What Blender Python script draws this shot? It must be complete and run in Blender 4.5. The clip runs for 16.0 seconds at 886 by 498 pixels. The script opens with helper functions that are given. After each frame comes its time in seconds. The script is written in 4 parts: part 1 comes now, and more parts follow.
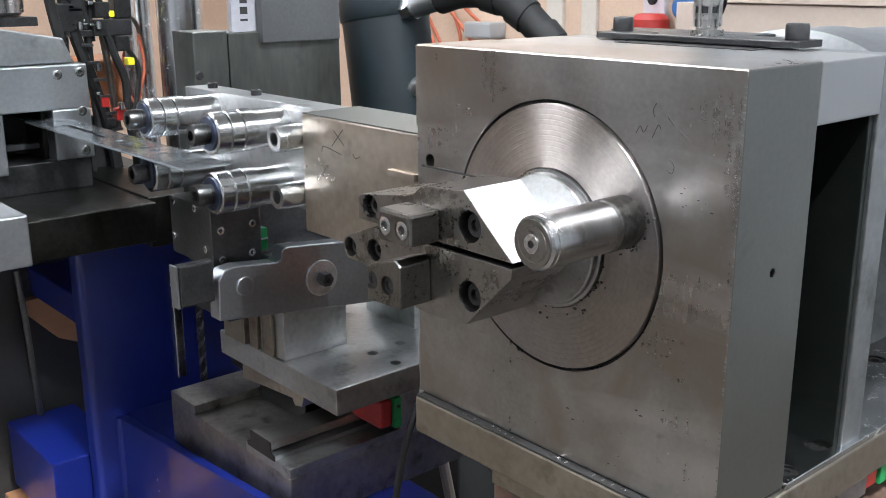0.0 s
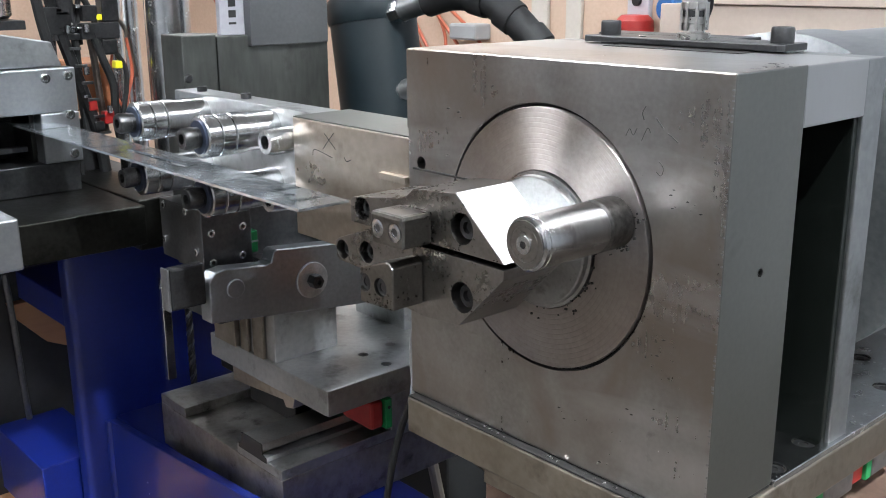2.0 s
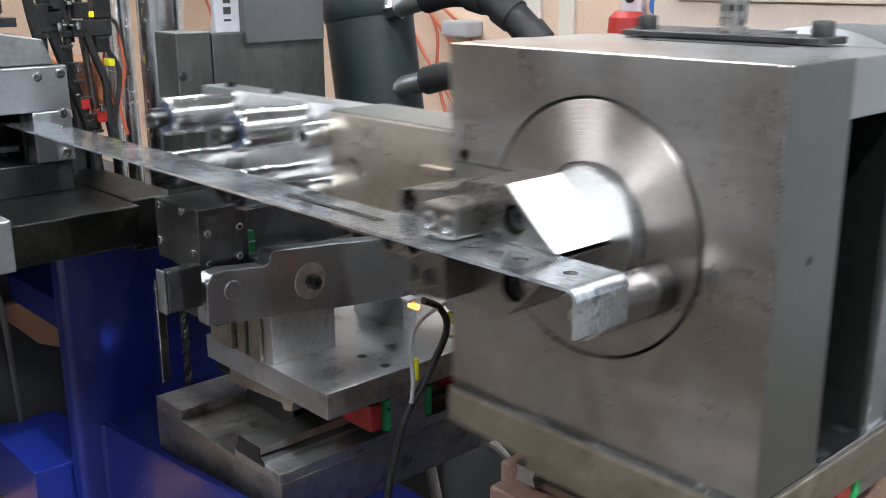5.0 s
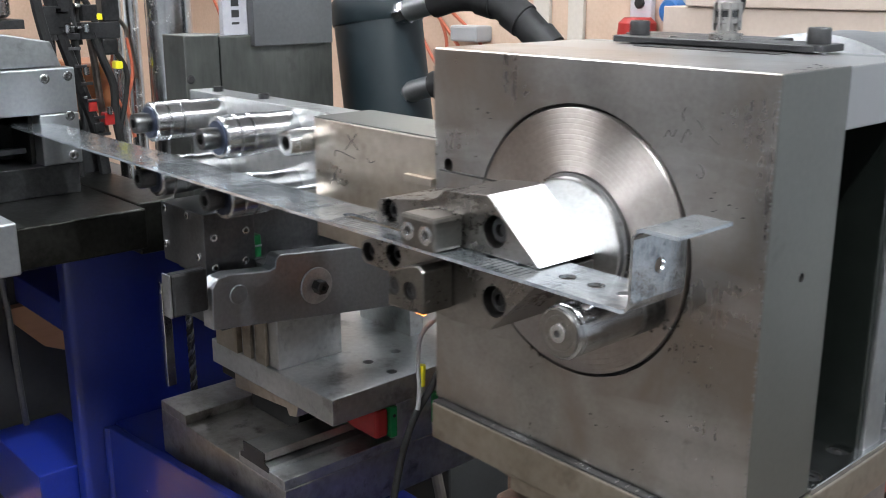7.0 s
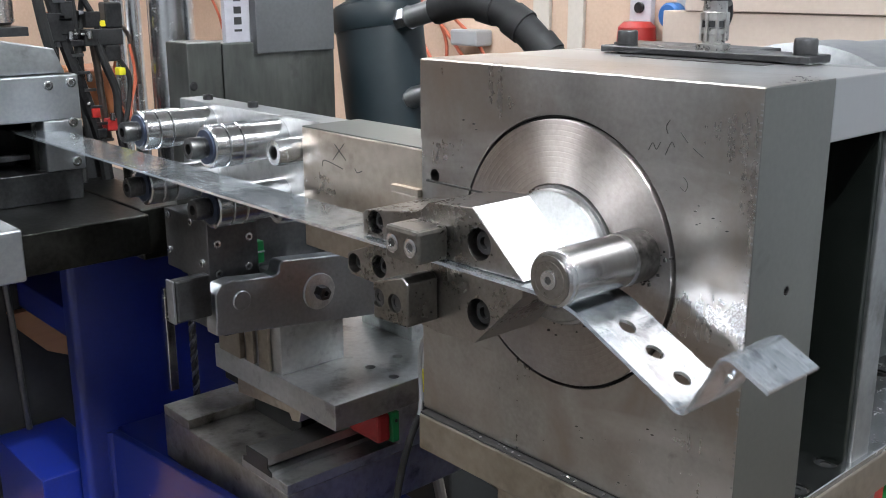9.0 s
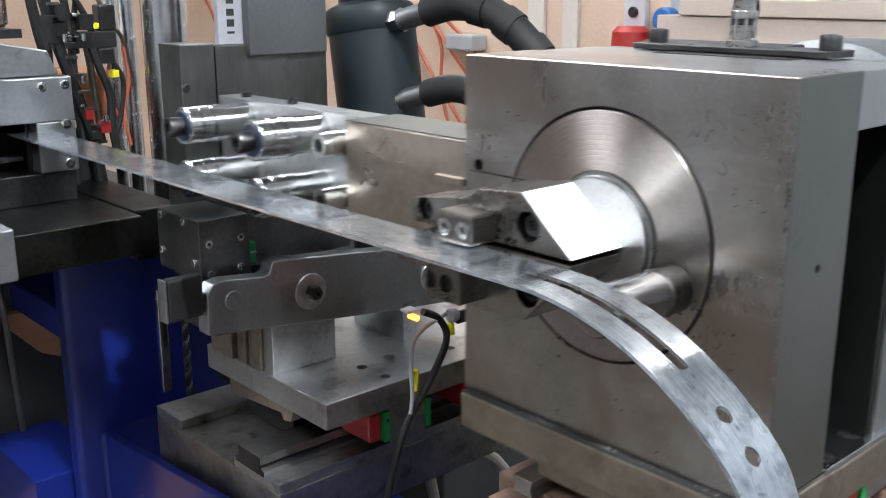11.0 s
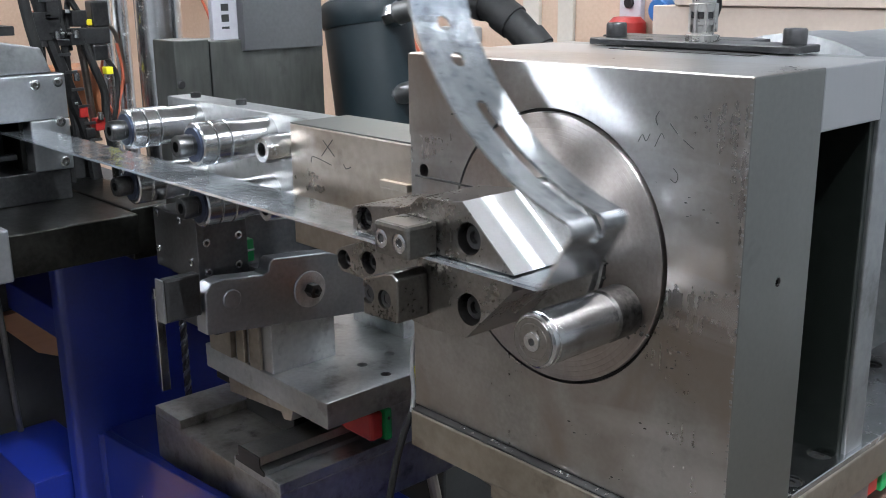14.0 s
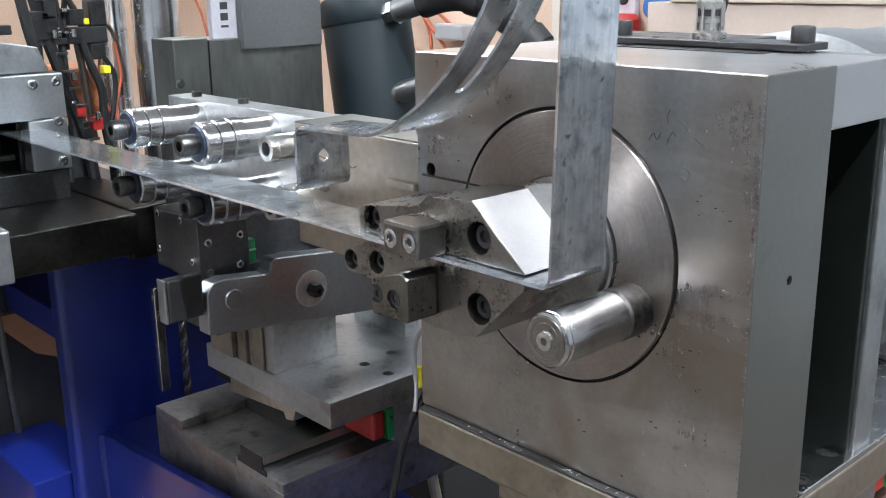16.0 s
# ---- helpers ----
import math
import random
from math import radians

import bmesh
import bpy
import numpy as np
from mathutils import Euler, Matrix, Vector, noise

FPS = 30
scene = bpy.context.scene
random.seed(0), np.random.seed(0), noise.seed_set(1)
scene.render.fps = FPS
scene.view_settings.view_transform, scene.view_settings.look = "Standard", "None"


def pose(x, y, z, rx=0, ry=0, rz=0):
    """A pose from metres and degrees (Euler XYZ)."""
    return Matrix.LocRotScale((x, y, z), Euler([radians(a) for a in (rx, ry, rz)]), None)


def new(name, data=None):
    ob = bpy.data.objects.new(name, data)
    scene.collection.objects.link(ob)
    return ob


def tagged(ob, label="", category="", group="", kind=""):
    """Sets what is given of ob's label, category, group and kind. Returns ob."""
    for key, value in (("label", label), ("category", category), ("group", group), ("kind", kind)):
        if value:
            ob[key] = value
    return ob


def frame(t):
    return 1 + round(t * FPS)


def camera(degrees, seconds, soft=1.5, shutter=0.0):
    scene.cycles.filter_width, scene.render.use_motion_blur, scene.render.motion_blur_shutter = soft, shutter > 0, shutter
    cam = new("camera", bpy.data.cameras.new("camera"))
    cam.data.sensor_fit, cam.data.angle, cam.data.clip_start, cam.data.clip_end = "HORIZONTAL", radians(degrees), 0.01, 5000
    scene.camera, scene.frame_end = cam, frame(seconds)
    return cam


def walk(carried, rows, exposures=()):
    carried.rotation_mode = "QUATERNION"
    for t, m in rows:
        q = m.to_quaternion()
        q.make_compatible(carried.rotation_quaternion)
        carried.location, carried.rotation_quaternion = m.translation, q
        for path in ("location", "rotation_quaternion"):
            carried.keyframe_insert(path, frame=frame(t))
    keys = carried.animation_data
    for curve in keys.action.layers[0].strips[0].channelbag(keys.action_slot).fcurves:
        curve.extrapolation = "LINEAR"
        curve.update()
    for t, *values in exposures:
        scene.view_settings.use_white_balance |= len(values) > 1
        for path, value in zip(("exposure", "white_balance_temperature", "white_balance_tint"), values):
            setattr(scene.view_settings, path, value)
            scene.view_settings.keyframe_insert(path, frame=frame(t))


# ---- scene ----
cam = camera(47.97, 16.0, soft=1.0, shutter=0.4)
PATH = [
    (0, pose(0.4839, -0.5230, 1.2881, 74.498, 0.244, 49.099)),
    (0.5, pose(0.4844, -0.5273, 1.2909, 74.417, 0.300, 48.747)),
    (1, pose(0.4837, -0.5314, 1.2900, 74.581, 0.211, 48.481)),
    (1.5, pose(0.4842, -0.5326, 1.2910, 74.579, 0.230, 48.290)),
    (2, pose(0.4860, -0.5316, 1.2909, 74.549, 0.311, 48.204)),
    (2.5, pose(0.4858, -0.5344, 1.2896, 74.549, 0.247, 47.975)),
    (3, pose(0.4836, -0.5368, 1.2881, 74.557, 0.224, 47.746)),
    (3.5, pose(0.4836, -0.5360, 1.2883, 74.519, 0.312, 47.652)),
    (4, pose(0.4779, -0.5351, 1.2898, 74.428, 0.386, 47.431)),
    (6.5, pose(0.4603, -0.5209, 1.2895, 74.370, 0.227, 47.957)),
    (7, pose(0.4600, -0.5232, 1.2880, 74.671, 0.084, 48.133)),
    (7.5, pose(0.4800, -0.5182, 1.2817, 75.471, -0.468, 48.997)),
    (8, pose(0.4544, -0.5299, 1.2937, 74.684, 0.066, 47.946)),
    (8.5, pose(0.4543, -0.5331, 1.2940, 74.673, 0.111, 47.870)),
    (9, pose(0.4635, -0.5294, 1.2937, 74.826, 0.109, 48.105)),
    (11.5, pose(0.4733, -0.5297, 1.2891, 75.194, 0.174, 47.766)),
    (12, pose(0.4539, -0.5323, 1.2919, 74.630, 0.550, 47.233)),
    (12.5, pose(0.4602, -0.5293, 1.2911, 74.826, 0.431, 47.543)),
    (13, pose(0.4628, -0.5274, 1.2923, 74.844, 0.454, 47.625)),
    (13.5, pose(0.4625, -0.5263, 1.2916, 74.806, 0.525, 47.583)),
    (14, pose(0.4617, -0.5246, 1.2902, 74.710, 0.607, 47.553)),
    (14.5, pose(0.4614, -0.5252, 1.2899, 74.652, 0.666, 47.580)),
    (15, pose(0.4635, -0.5265, 1.2897, 74.677, 0.655, 47.594)),
    (15.5, pose(0.4608, -0.5297, 1.2923, 74.583, 0.646, 47.313)),
    (16, pose(0.4520, -0.5302, 1.2914, 74.539, 0.748, 47.082)),
]
walk(cam, PATH, exposures=[(0, 0.52, 6320, 10), (4.0, 0.46, 6350, 10), (7.0, 0.47, 6400, 10), (9.0, 0.43, 6350, 10), (11.5, 0.34, 6300, 10), (12.0, 0.38, 6350, 10), (12.4, 0.64, 6350, 10), (13.0, 0.64, 6320, 10), (13.5, 0.38, 6200, 10), (14.5, 0.36, 6200, 10), (15.0, 0.34, 6320, 10), (15.4, 0.66, 6220, 10), (16.0, 0.68, 6200, 10)])

# ---------------------------------------------------------------- light
world = bpy.data.worlds.new("hall")
scene.world = world
world.use_nodes = True
world.node_tree.nodes["Background"].inputs[0].default_value = (0.75, 0.8, 0.9, 1)
world.node_tree.nodes["Background"].inputs[1].default_value = 0.02

# ---------------------------------------------------------------- helpers
ORIGIN = {}


def thing(name, at, label, category, group="", kind=""):
    ob = new(name)
    ob.location = at
    ob.empty_display_size = 0.02
    ORIGIN[ob.name] = Vector(at)
    return tagged(ob, label, category, group, kind)


def base_of(ob):
    return ORIGIN.get(ob.name, Vector((0, 0, 0)))


def part(name, bm, mat, parent, label="", smooth=False):
    """Links a bmesh, built at its place in the world, as one mesh under its thing or part."""
    o = base_of(parent)
    bmesh.ops.translate(bm, verts=bm.verts, vec=-o)
    ob = raw_part(name, bm, mat, parent, label, smooth)
    ORIGIN[ob.name] = o
    return ob


def raw_part(name, bm, mat, parent, label="", smooth=False):
    me = bpy.data.meshes.new(name)
    bmesh.ops.recalc_face_normals(bm, faces=bm.faces)
    if smooth:
        for fa in bm.faces:
            fa.smooth = True
        for ed in bm.edges:
            if len(ed.link_faces) == 2 and ed.calc_face_angle(0) > 0.6:
                ed.smooth = False
    bm.to_mesh(me)
    bm.free()
    me.materials.append(mat)
    ob = new(name, me)
    ob.parent = parent
    if label:
        ob["label"] = label
    return ob


def single(name, bm, mat, label, category, group="", kind="", smooth=False):
    me = bpy.data.meshes.new(name)
    bmesh.ops.recalc_face_normals(bm, faces=bm.faces)
    if smooth:
        for fa in bm.faces:
            fa.smooth = True
        for ed in bm.edges:
            if len(ed.link_faces) == 2 and ed.calc_face_angle(0) > 0.6:
                ed.smooth = False
    bm.to_mesh(me)
    bm.free()
    me.materials.append(mat)
    return tagged(new(name, me), label, category, group, kind)


def bevelled(bm, w, n=2):
    if w > 0:
        bmesh.ops.bevel(bm, geom=[e for e in bm.edges if len(e.link_faces) == 2 and e.calc_face_angle(0) > 0.5],
                        offset=w, segments=n, profile=0.5, affect="EDGES", clamp_overlap=True)
    return bm


def box(x0, x1, y0, y1, z0, z1, bev=0.001):
    bm = bmesh.new()
    bmesh.ops.create_cube(bm, size=1)
    for v in bm.verts:
        v.co = Vector(((x0 + x1) / 2 + v.co.x * (x1 - x0), (y0 + y1) / 2 + v.co.y * (y1 - y0), (z0 + z1) / 2 + v.co.z * (z1 - z0)))
    return bevelled(bm, bev)


def prism(poly, y0, y1, bev=0.001, axis="y"):
    """A polygon in x, z pushed along y (axis x: a polygon in y, z; axis z: in x, y)."""
    bm = bmesh.new()
    put = {"y": lambda a, b, c: (a, c, b), "x": lambda a, b, c: (c, a, b), "z": lambda a, b, c: (a, b, c)}[axis]
    lo = [bm.verts.new(put(a, b, y0)) for a, b in poly]
    hi = [bm.verts.new(put(a, b, y1)) for a, b in poly]
    bm.faces.new(lo)
    bm.faces.new(hi[::-1])
    for i in range(len(poly)):
        j = (i + 1) % len(poly)
        bm.faces.new((lo[i], hi[i], hi[j], lo[j]))
    bmesh.ops.recalc_face_normals(bm, faces=bm.faces)
    return bevelled(bm, bev)


def lathe(profile, at, axis="y", n=40):
    """A turned body: (radius, distance along the axis) pairs, closed at both ends."""
    bm = bmesh.new()
    rings = []
    for r, d in profile:
        ring = []
        for k in range(n):
            a = 2 * math.pi * k / n
            c, s = r * math.cos(a), r * math.sin(a)
            p = {"y": (c, d, s), "z": (c, s, d), "x": (d, c, s)}[axis]
            ring.append(bm.verts.new(Vector(at) + Vector(p)))
        rings.append(ring)
    for a, b in zip(rings, rings[1:]):
        for k in range(n):
            bm.faces.new((a[k], a[(k + 1) % n], b[(k + 1) % n], b[k]))
    bm.faces.new(rings[0])
    bm.faces.new(rings[-1][::-1])
    return bm


def rounded(r, d0, d1, c):
    """Profile of a cylinder with chamfered ends."""
    return [(r - c, d0), (r, d0 + c), (r, d1 - c), (r - c, d1)]


def tube(points, r, n=10, steps=6):
    """A round hose through points (smooth)."""
    pts = [Vector(p) for p in points]
    path = []
    for i in range(len(pts) - 1):
        p0, p1, p2, p3 = pts[max(i - 1, 0)], pts[i], pts[i + 1], pts[min(i + 2, len(pts) - 1)]
        for k in range(steps):
            u = k / steps
            path.append(0.5 * ((2 * p1) + (p2 - p0) * u + (2 * p0 - 5 * p1 + 4 * p2 - p3) * u * u + (3 * p1 - p0 - 3 * p2 + p3) * u ** 3))
    path.append(pts[-1])
    bm = bmesh.new()
    rings = []
    side = None
    for i, p in enumerate(path):
        d = (path[min(i + 1, len(path) - 1)] - path[max(i - 1, 0)]).normalized()
        side = d.orthogonal().normalized() if side is None else (side - d * side.dot(d)).normalized()
        up = d.cross(side)
        rings.append([bm.verts.new(p + r * (math.cos(2 * math.pi * k / n) * side + math.sin(2 * math.pi * k / n) * up)) for k in range(n)])
    for a, b in zip(rings, rings[1:]):
        for k in range(n):
            bm.faces.new((a[k], a[(k + 1) % n], b[(k + 1) % n], b[k]))
    bm.faces.new(rings[0])
    bm.faces.new(rings[-1][::-1])
    return bm


def add(*bms):
    out = bmesh.new()
    for b in bms:
        me = bpy.data.meshes.new("t")
        b.to_mesh(me)
        b.free()
        out.from_mesh(me)
        bpy.data.meshes.remove(me)
    return out


def drill(bm, cutters):
    """The body bm with the bodies in cutters taken away."""
    made = []
    for b in (bm, *cutters):
        bmesh.ops.recalc_face_normals(b, faces=b.faces)
        me = bpy.data.meshes.new("t")
        b.to_mesh(me)
        b.free()
        made.append(new("t", me))
    for c in made[1:]:
        mod = made[0].modifiers.new("cut", "BOOLEAN")
        mod.operation, mod.object, mod.solver = "DIFFERENCE", c, "EXACT"
    dg = bpy.context.evaluated_depsgraph_get()
    dg.update()
    me = bpy.data.meshes.new_from_object(made[0].evaluated_get(dg))
    out = bmesh.new()
    out.from_mesh(me)
    for o in made:
        old = o.data
        bpy.data.objects.remove(o)
        bpy.data.meshes.remove(old)
    bpy.data.meshes.remove(me)
    return out


def rod(at, r, d0, d1, axis="y", n=28):
    return lathe([(r, d0), (r, d1)], at, axis, n)


def stroke(points, w, y, parent, mat, name="pen_mark"):
    """A pen line on a face that looks along -y: points in x, z."""
    bms, fine = [], []
    ends = [points[0], *points, points[-1]]
    for a, b, c, d in zip(ends, ends[1:], ends[2:], ends[3:]):
        for u in (0.0, 0.25, 0.5, 0.75):
            fine.append(tuple(0.5 * (2 * b[k] + (c[k] - a[k]) * u + (2 * a[k] - 5 * b[k] + 4 * c[k] - d[k]) * u * u + (3 * b[k] - a[k] - 3 * c[k] + d[k]) * u ** 3) for k in (0, 1)))
    points = [*fine, points[-1]]
    for (xa, za), (xb, zb) in zip(points, points[1:]):
        d = Vector((xb - xa, zb - za)).normalized()
        n = Vector((-d.y, d.x)) * w
        bms.append(prism([(xa + n.x, za + n.y), (xb + n.x, zb + n.y), (xb - n.x, zb - n.y), (xa - n.x, za - n.y)], y - 0.0003, y + 0.0004, 0))
    return part(name, add(*bms), mat, parent)


def socket_screw(at, r, h, parent, mat, mat_hole, axis="y", sign=-1, name="screw", label=""):
    """A cylinder-head screw with a hexagon socket; its head starts at `at` and stands out along sign * axis."""
    hole, deep = r * 0.52, min(h * 0.55, r * 0.8)
    p = [(r, 0), (r, sign * h * 0.88), (r * 0.9, sign * h), (hole, sign * h), (hole * 0.98, sign * (h - deep))]
    sc = part(name, lathe(p, at, axis, 24), mat, parent, label, smooth=True)
    d = {"y": Vector((0, 1, 0)), "z": Vector((0, 0, 1)), "x": Vector((1, 0, 0))}[axis] * sign
    part("socket", lathe([(hole * 0.97, 0), (hole * 0.97, sign * deep * 0.12)], Vector(at) + d * (h - deep * 1.02), axis, 6), mat_hole, sc)
    return sc


# ---------------------------------------------------------------- materials
def nodes_of(name):
    m = bpy.data.materials.new(name)
    m.use_nodes = True
    return m, m.node_tree.nodes, m.node_tree.links, m.node_tree.nodes["Principled BSDF"]


def surface(name, dark, light, rough=(0.35, 0.55), metal=0.0, scale=12.0, fine=180.0, bump=0.15, stretch=(1, 1, 1), spots=None, spot_at=0.66, coat=0.0, aniso=0.0, grain=0.35, wave=0.0, coords="Object", shine=0.5, detail=6.0, stain=None, scratch=0.0, sheen_bands=()):
    m, n, l, b = nodes_of(name)
    co = n.new("ShaderNodeTexCoord")
    mp = n.new("ShaderNodeMapping")
    mp.inputs["Scale"].default_value = stretch
    big = n.new("ShaderNodeTexNoise")
    big.inputs["Scale"].default_value, big.inputs["Detail"].default_value, big.inputs["Roughness"].default_value = scale, detail, 0.55
    small = n.new("ShaderNodeTexNoise")
    small.inputs["Scale"].default_value, small.inputs["Detail"].default_value = fine, 4
    l.new(co.outputs[coords], big.inputs["Vector"])
    l.new(co.outputs[coords], mp.inputs["Vector"])
    l.new(mp.outputs["Vector"], small.inputs["Vector"])
    mix = n.new("ShaderNodeMix")
    mix.data_type, mix.blend_type = "FLOAT", "MIX"
    mix.inputs[0].default_value = grain
    l.new(big.outputs["Fac"], mix.inputs[2])
    l.new(small.outputs["Fac"], mix.inputs[3])
    ramp = n.new("ShaderNodeValToRGB")
    ramp.color_ramp.elements[0].position, ramp.color_ramp.elements[1].position = 0.36, 0.64
    ramp.color_ramp.elements[0].color = (*dark, 1)
    ramp.color_ramp.elements[1].color = (*light, 1)
    l.new(mix.outputs[0], ramp.inputs["Fac"])
    colour = ramp.outputs["Color"]
    if spots:
        sp = n.new("ShaderNodeTexNoise")
        sp.inputs["Scale"].default_value, sp.inputs["Detail"].default_value, sp.inputs["Roughness"].default_value = scale * 2.3, 5, 0.62
        l.new(co.outputs[coords], sp.inputs["Vector"])
        sr = n.new("ShaderNodeValToRGB")
        sr.color_ramp.elements[0].position, sr.color_ramp.elements[1].position = spot_at - 0.06, spot_at + 0.14
        sr.color_ramp.elements[0].color, sr.color_ramp.elements[1].color = (0, 0, 0, 1), (1, 1, 1, 1)
        l.new(sp.outputs["Fac"], sr.inputs["Fac"])
        mc = n.new("ShaderNodeMix")
        mc.data_type = "RGBA"
        l.new(sr.outputs["Color"], mc.inputs[0])
        l.new(colour, mc.inputs[6])
        mc.inputs[7].default_value = (*spots, 1)
        colour = mc.outputs[2]
    if stain:
        # small dark oil marks and handling smears
        tint, size, cut = stain
        st = n.new("ShaderNodeTexNoise")
        st.inputs["Scale"].default_value, st.inputs["Detail"].default_value, st.inputs["Roughness"].default_value, st.inputs["Distortion"].default_value = size, 4, 0.55, 0.4
        l.new(co.outputs[coords], st.inputs["Vector"])
        sk = n.new("ShaderNodeValToRGB")
        sk.color_ramp.elements[0].position, sk.color_ramp.elements[1].position = cut, cut + 0.16
        sk.color_ramp.elements[0].color, sk.color_ramp.elements[1].color = (0, 0, 0, 1), (1, 1, 1, 1)
        l.new(st.outputs["Fac"], sk.inputs["Fac"])
        ms = n.new("ShaderNodeMix")
        ms.data_type = "RGBA"
        l.new(sk.outputs["Color"], ms.inputs[0])
        l.new(colour, ms.inputs[6])
        ms.inputs[7].default_value = (*tint, 1)
        colour = ms.outputs[2]
    sheen = None
    for tint, stretch_by, lean, lo, hi in sheen_bands:
        # mottled reflections painted into the colour as long soft bands
        wm = n.new("ShaderNodeMapping")
        wm.inputs["Scale"].default_value, wm.inputs["Rotation"].default_value = stretch_by, (0, lean, 0)
        wn = n.new("ShaderNodeTexNoise")
        wn.inputs["Scale"].default_value, wn.inputs["Detail"].default_value, wn.inputs["Distortion"].default_value = 1.0, 5, 0.6
        l.new(co.outputs[coords], wm.inputs["Vector"])
        l.new(wm.outputs["Vector"], wn.inputs["Vector"])
        wr = n.new("ShaderNodeMapRange")
        wr.inputs["From Min"].default_value, wr.inputs["From Max"].default_value, wr.inputs["To Max"].default_value = lo, hi, 0.85
        l.new(wn.outputs["Fac"], wr.inputs["Value"])
        mw = n.new("ShaderNodeMix")
        mw.data_type = "RGBA"
        l.new(wr.outputs["Result"], mw.inputs[0])
        l.new(colour, mw.inputs[6])
        mw.inputs[7].default_value = (*tint, 1)
        colour, sheen = mw.outputs[2], wr.outputs["Result"]
    l.new(colour, b.inputs["Base Color"])
    rr = n.new("ShaderNodeMapRange")
    rr.inputs["From Min"].default_value, rr.inputs["From Max"].default_value = 0.3, 0.7
    rr.inputs["To Min"].default_value, rr.inputs["To Max"].default_value = rough
    l.new(mix.outputs[0], rr.inputs["Value"])
    rough_out = rr.outputs["Result"]
    if scratch:
        gm = n.new("ShaderNodeMapping")
        gm.inputs["Scale"].default_value, gm.inputs["Rotation"].default_value = (260, 260, 6), (0, 0.35, 0)
        gr = n.new("ShaderNodeTexNoise")
        gr.inputs["Scale"].default_value, gr.inputs["Detail"].default_value = 1.0, 3
        l.new(co.outputs[coords], gm.inputs["Vector"])
        l.new(gm.outputs["Vector"], gr.inputs["Vector"])
        ma = n.new("ShaderNodeMath")
        ma.operation = "MULTIPLY_ADD"
        ma.inputs[1].default_value = scratch
        l.new(gr.outputs["Fac"], ma.inputs[0])
        l.new(rough_out, ma.inputs[2])
        rough_out = ma.outputs[0]
    if sheen:
        sm = n.new("ShaderNodeMath")
        sm.operation, sm.inputs[1].default_value = "MULTIPLY_ADD", -0.09
        l.new(sheen, sm.inputs[0])
        l.new(rough_out, sm.inputs[2])
        rough_out = sm.outputs[0]
    l.new(rough_out, b.inputs["Roughness"])
    b.inputs["Metallic"].default_value = metal
    b.inputs["Specular IOR Level"].default_value = shine
    b.inputs["Coat Weight"].default_value = coat
    b.inputs["Anisotropic"].default_value = aniso
    if aniso:
        tg = n.new("ShaderNodeTangent")
        tg.direction_type, tg.axis = "RADIAL", "Y"
        l.new(tg.outputs["Tangent"], b.inputs["Tangent"])
        b.inputs["Anisotropic Rotation"].default_value = 0.25
    if bump:
        bp = n.new("ShaderNodeBump")
        bp.inputs["Strength"].default_value, bp.inputs["Distance"].default_value = bump, 0.0006
        l.new(small.outputs["Fac"], bp.inputs["Height"])
        l.new(bp.outputs["Normal"], b.inputs["Normal"])
        if wave:
            wv = n.new("ShaderNodeBump")
            wv.inputs["Strength"].default_value, wv.inputs["Distance"].default_value = wave, 0.01
            l.new(big.outputs["Fac"], wv.inputs["Height"])
            l.new(wv.outputs["Normal"], bp.inputs["Normal"])
    return m


def glow(name, colour, strength):
    m, n, l, b = nodes_of(name)
    b.inputs["Base Color"].default_value = (0.8, 0.8, 0.8, 1)
    b.inputs["Emission Color"].default_value = (*colour, 1)
    b.inputs["Emission Strength"].default_value = strength
    return m


# warm and pale bands on this steel are painted reflections
STEEL = surface("ground_steel", (0.26, 0.25, 0.24), (0.44, 0.432, 0.42), (0.2, 0.34), 1.0, 9, 240, 0.05, grain=0.2, wave=0.3, detail=4, stain=((0.19, 0.182, 0.17), 60, 0.675), scratch=0.1, sheen_bands=(((0.27, 0.23, 0.2), (9, 9, 5), 0.3, 0.5, 0.66), ((0.56, 0.555, 0.56), (3, 3, 13), 0.22, 0.52, 0.68)))
STEEL_SIDE = surface("milled_steel", (0.38, 0.385, 0.39), (0.44, 0.445, 0.45), (0.32, 0.42), 1.0, 4, 260, 0.05, (1, 1, 0.3), grain=0.12)
PLATE = surface("plate_steel", (0.25, 0.262, 0.268), (0.39, 0.402, 0.408), (0.35, 0.52), 1.0, 10, 140, 0.12, (1, 1, 1), (0.13, 0.13, 0.125), 0.64)
SLIDER = surface("slide_steel", (0.34, 0.35, 0.353), (0.5, 0.51, 0.515), (0.33, 0.5), 1.0, 10, 140, 0.12, (1, 1, 1), (0.17, 0.168, 0.16), 0.61)
GRIME = surface("oily_rail_base", (0.26, 0.245, 0.222), (0.48, 0.465, 0.44), (0.3, 0.5), 1.0, 13, 120, 0.15, (1, 1, 1), (0.09, 0.083, 0.073), 0.59)
LEVER = surface("lever_steel", (0.24, 0.25, 0.265), (0.34, 0.352, 0.37), (0.34, 0.46), 1.0, 6, 200, 0.08, stain=((0.16, 0.165, 0.17), 30, 0.64))
COLUMN = surface("column_steel", (0.115, 0.12, 0.112), (0.19, 0.195, 0.183), (0.38, 0.52), 1.0, 9, 120, 0.1, (1, 1, 0.2), (0.11, 0.11, 0.103), 0.64)
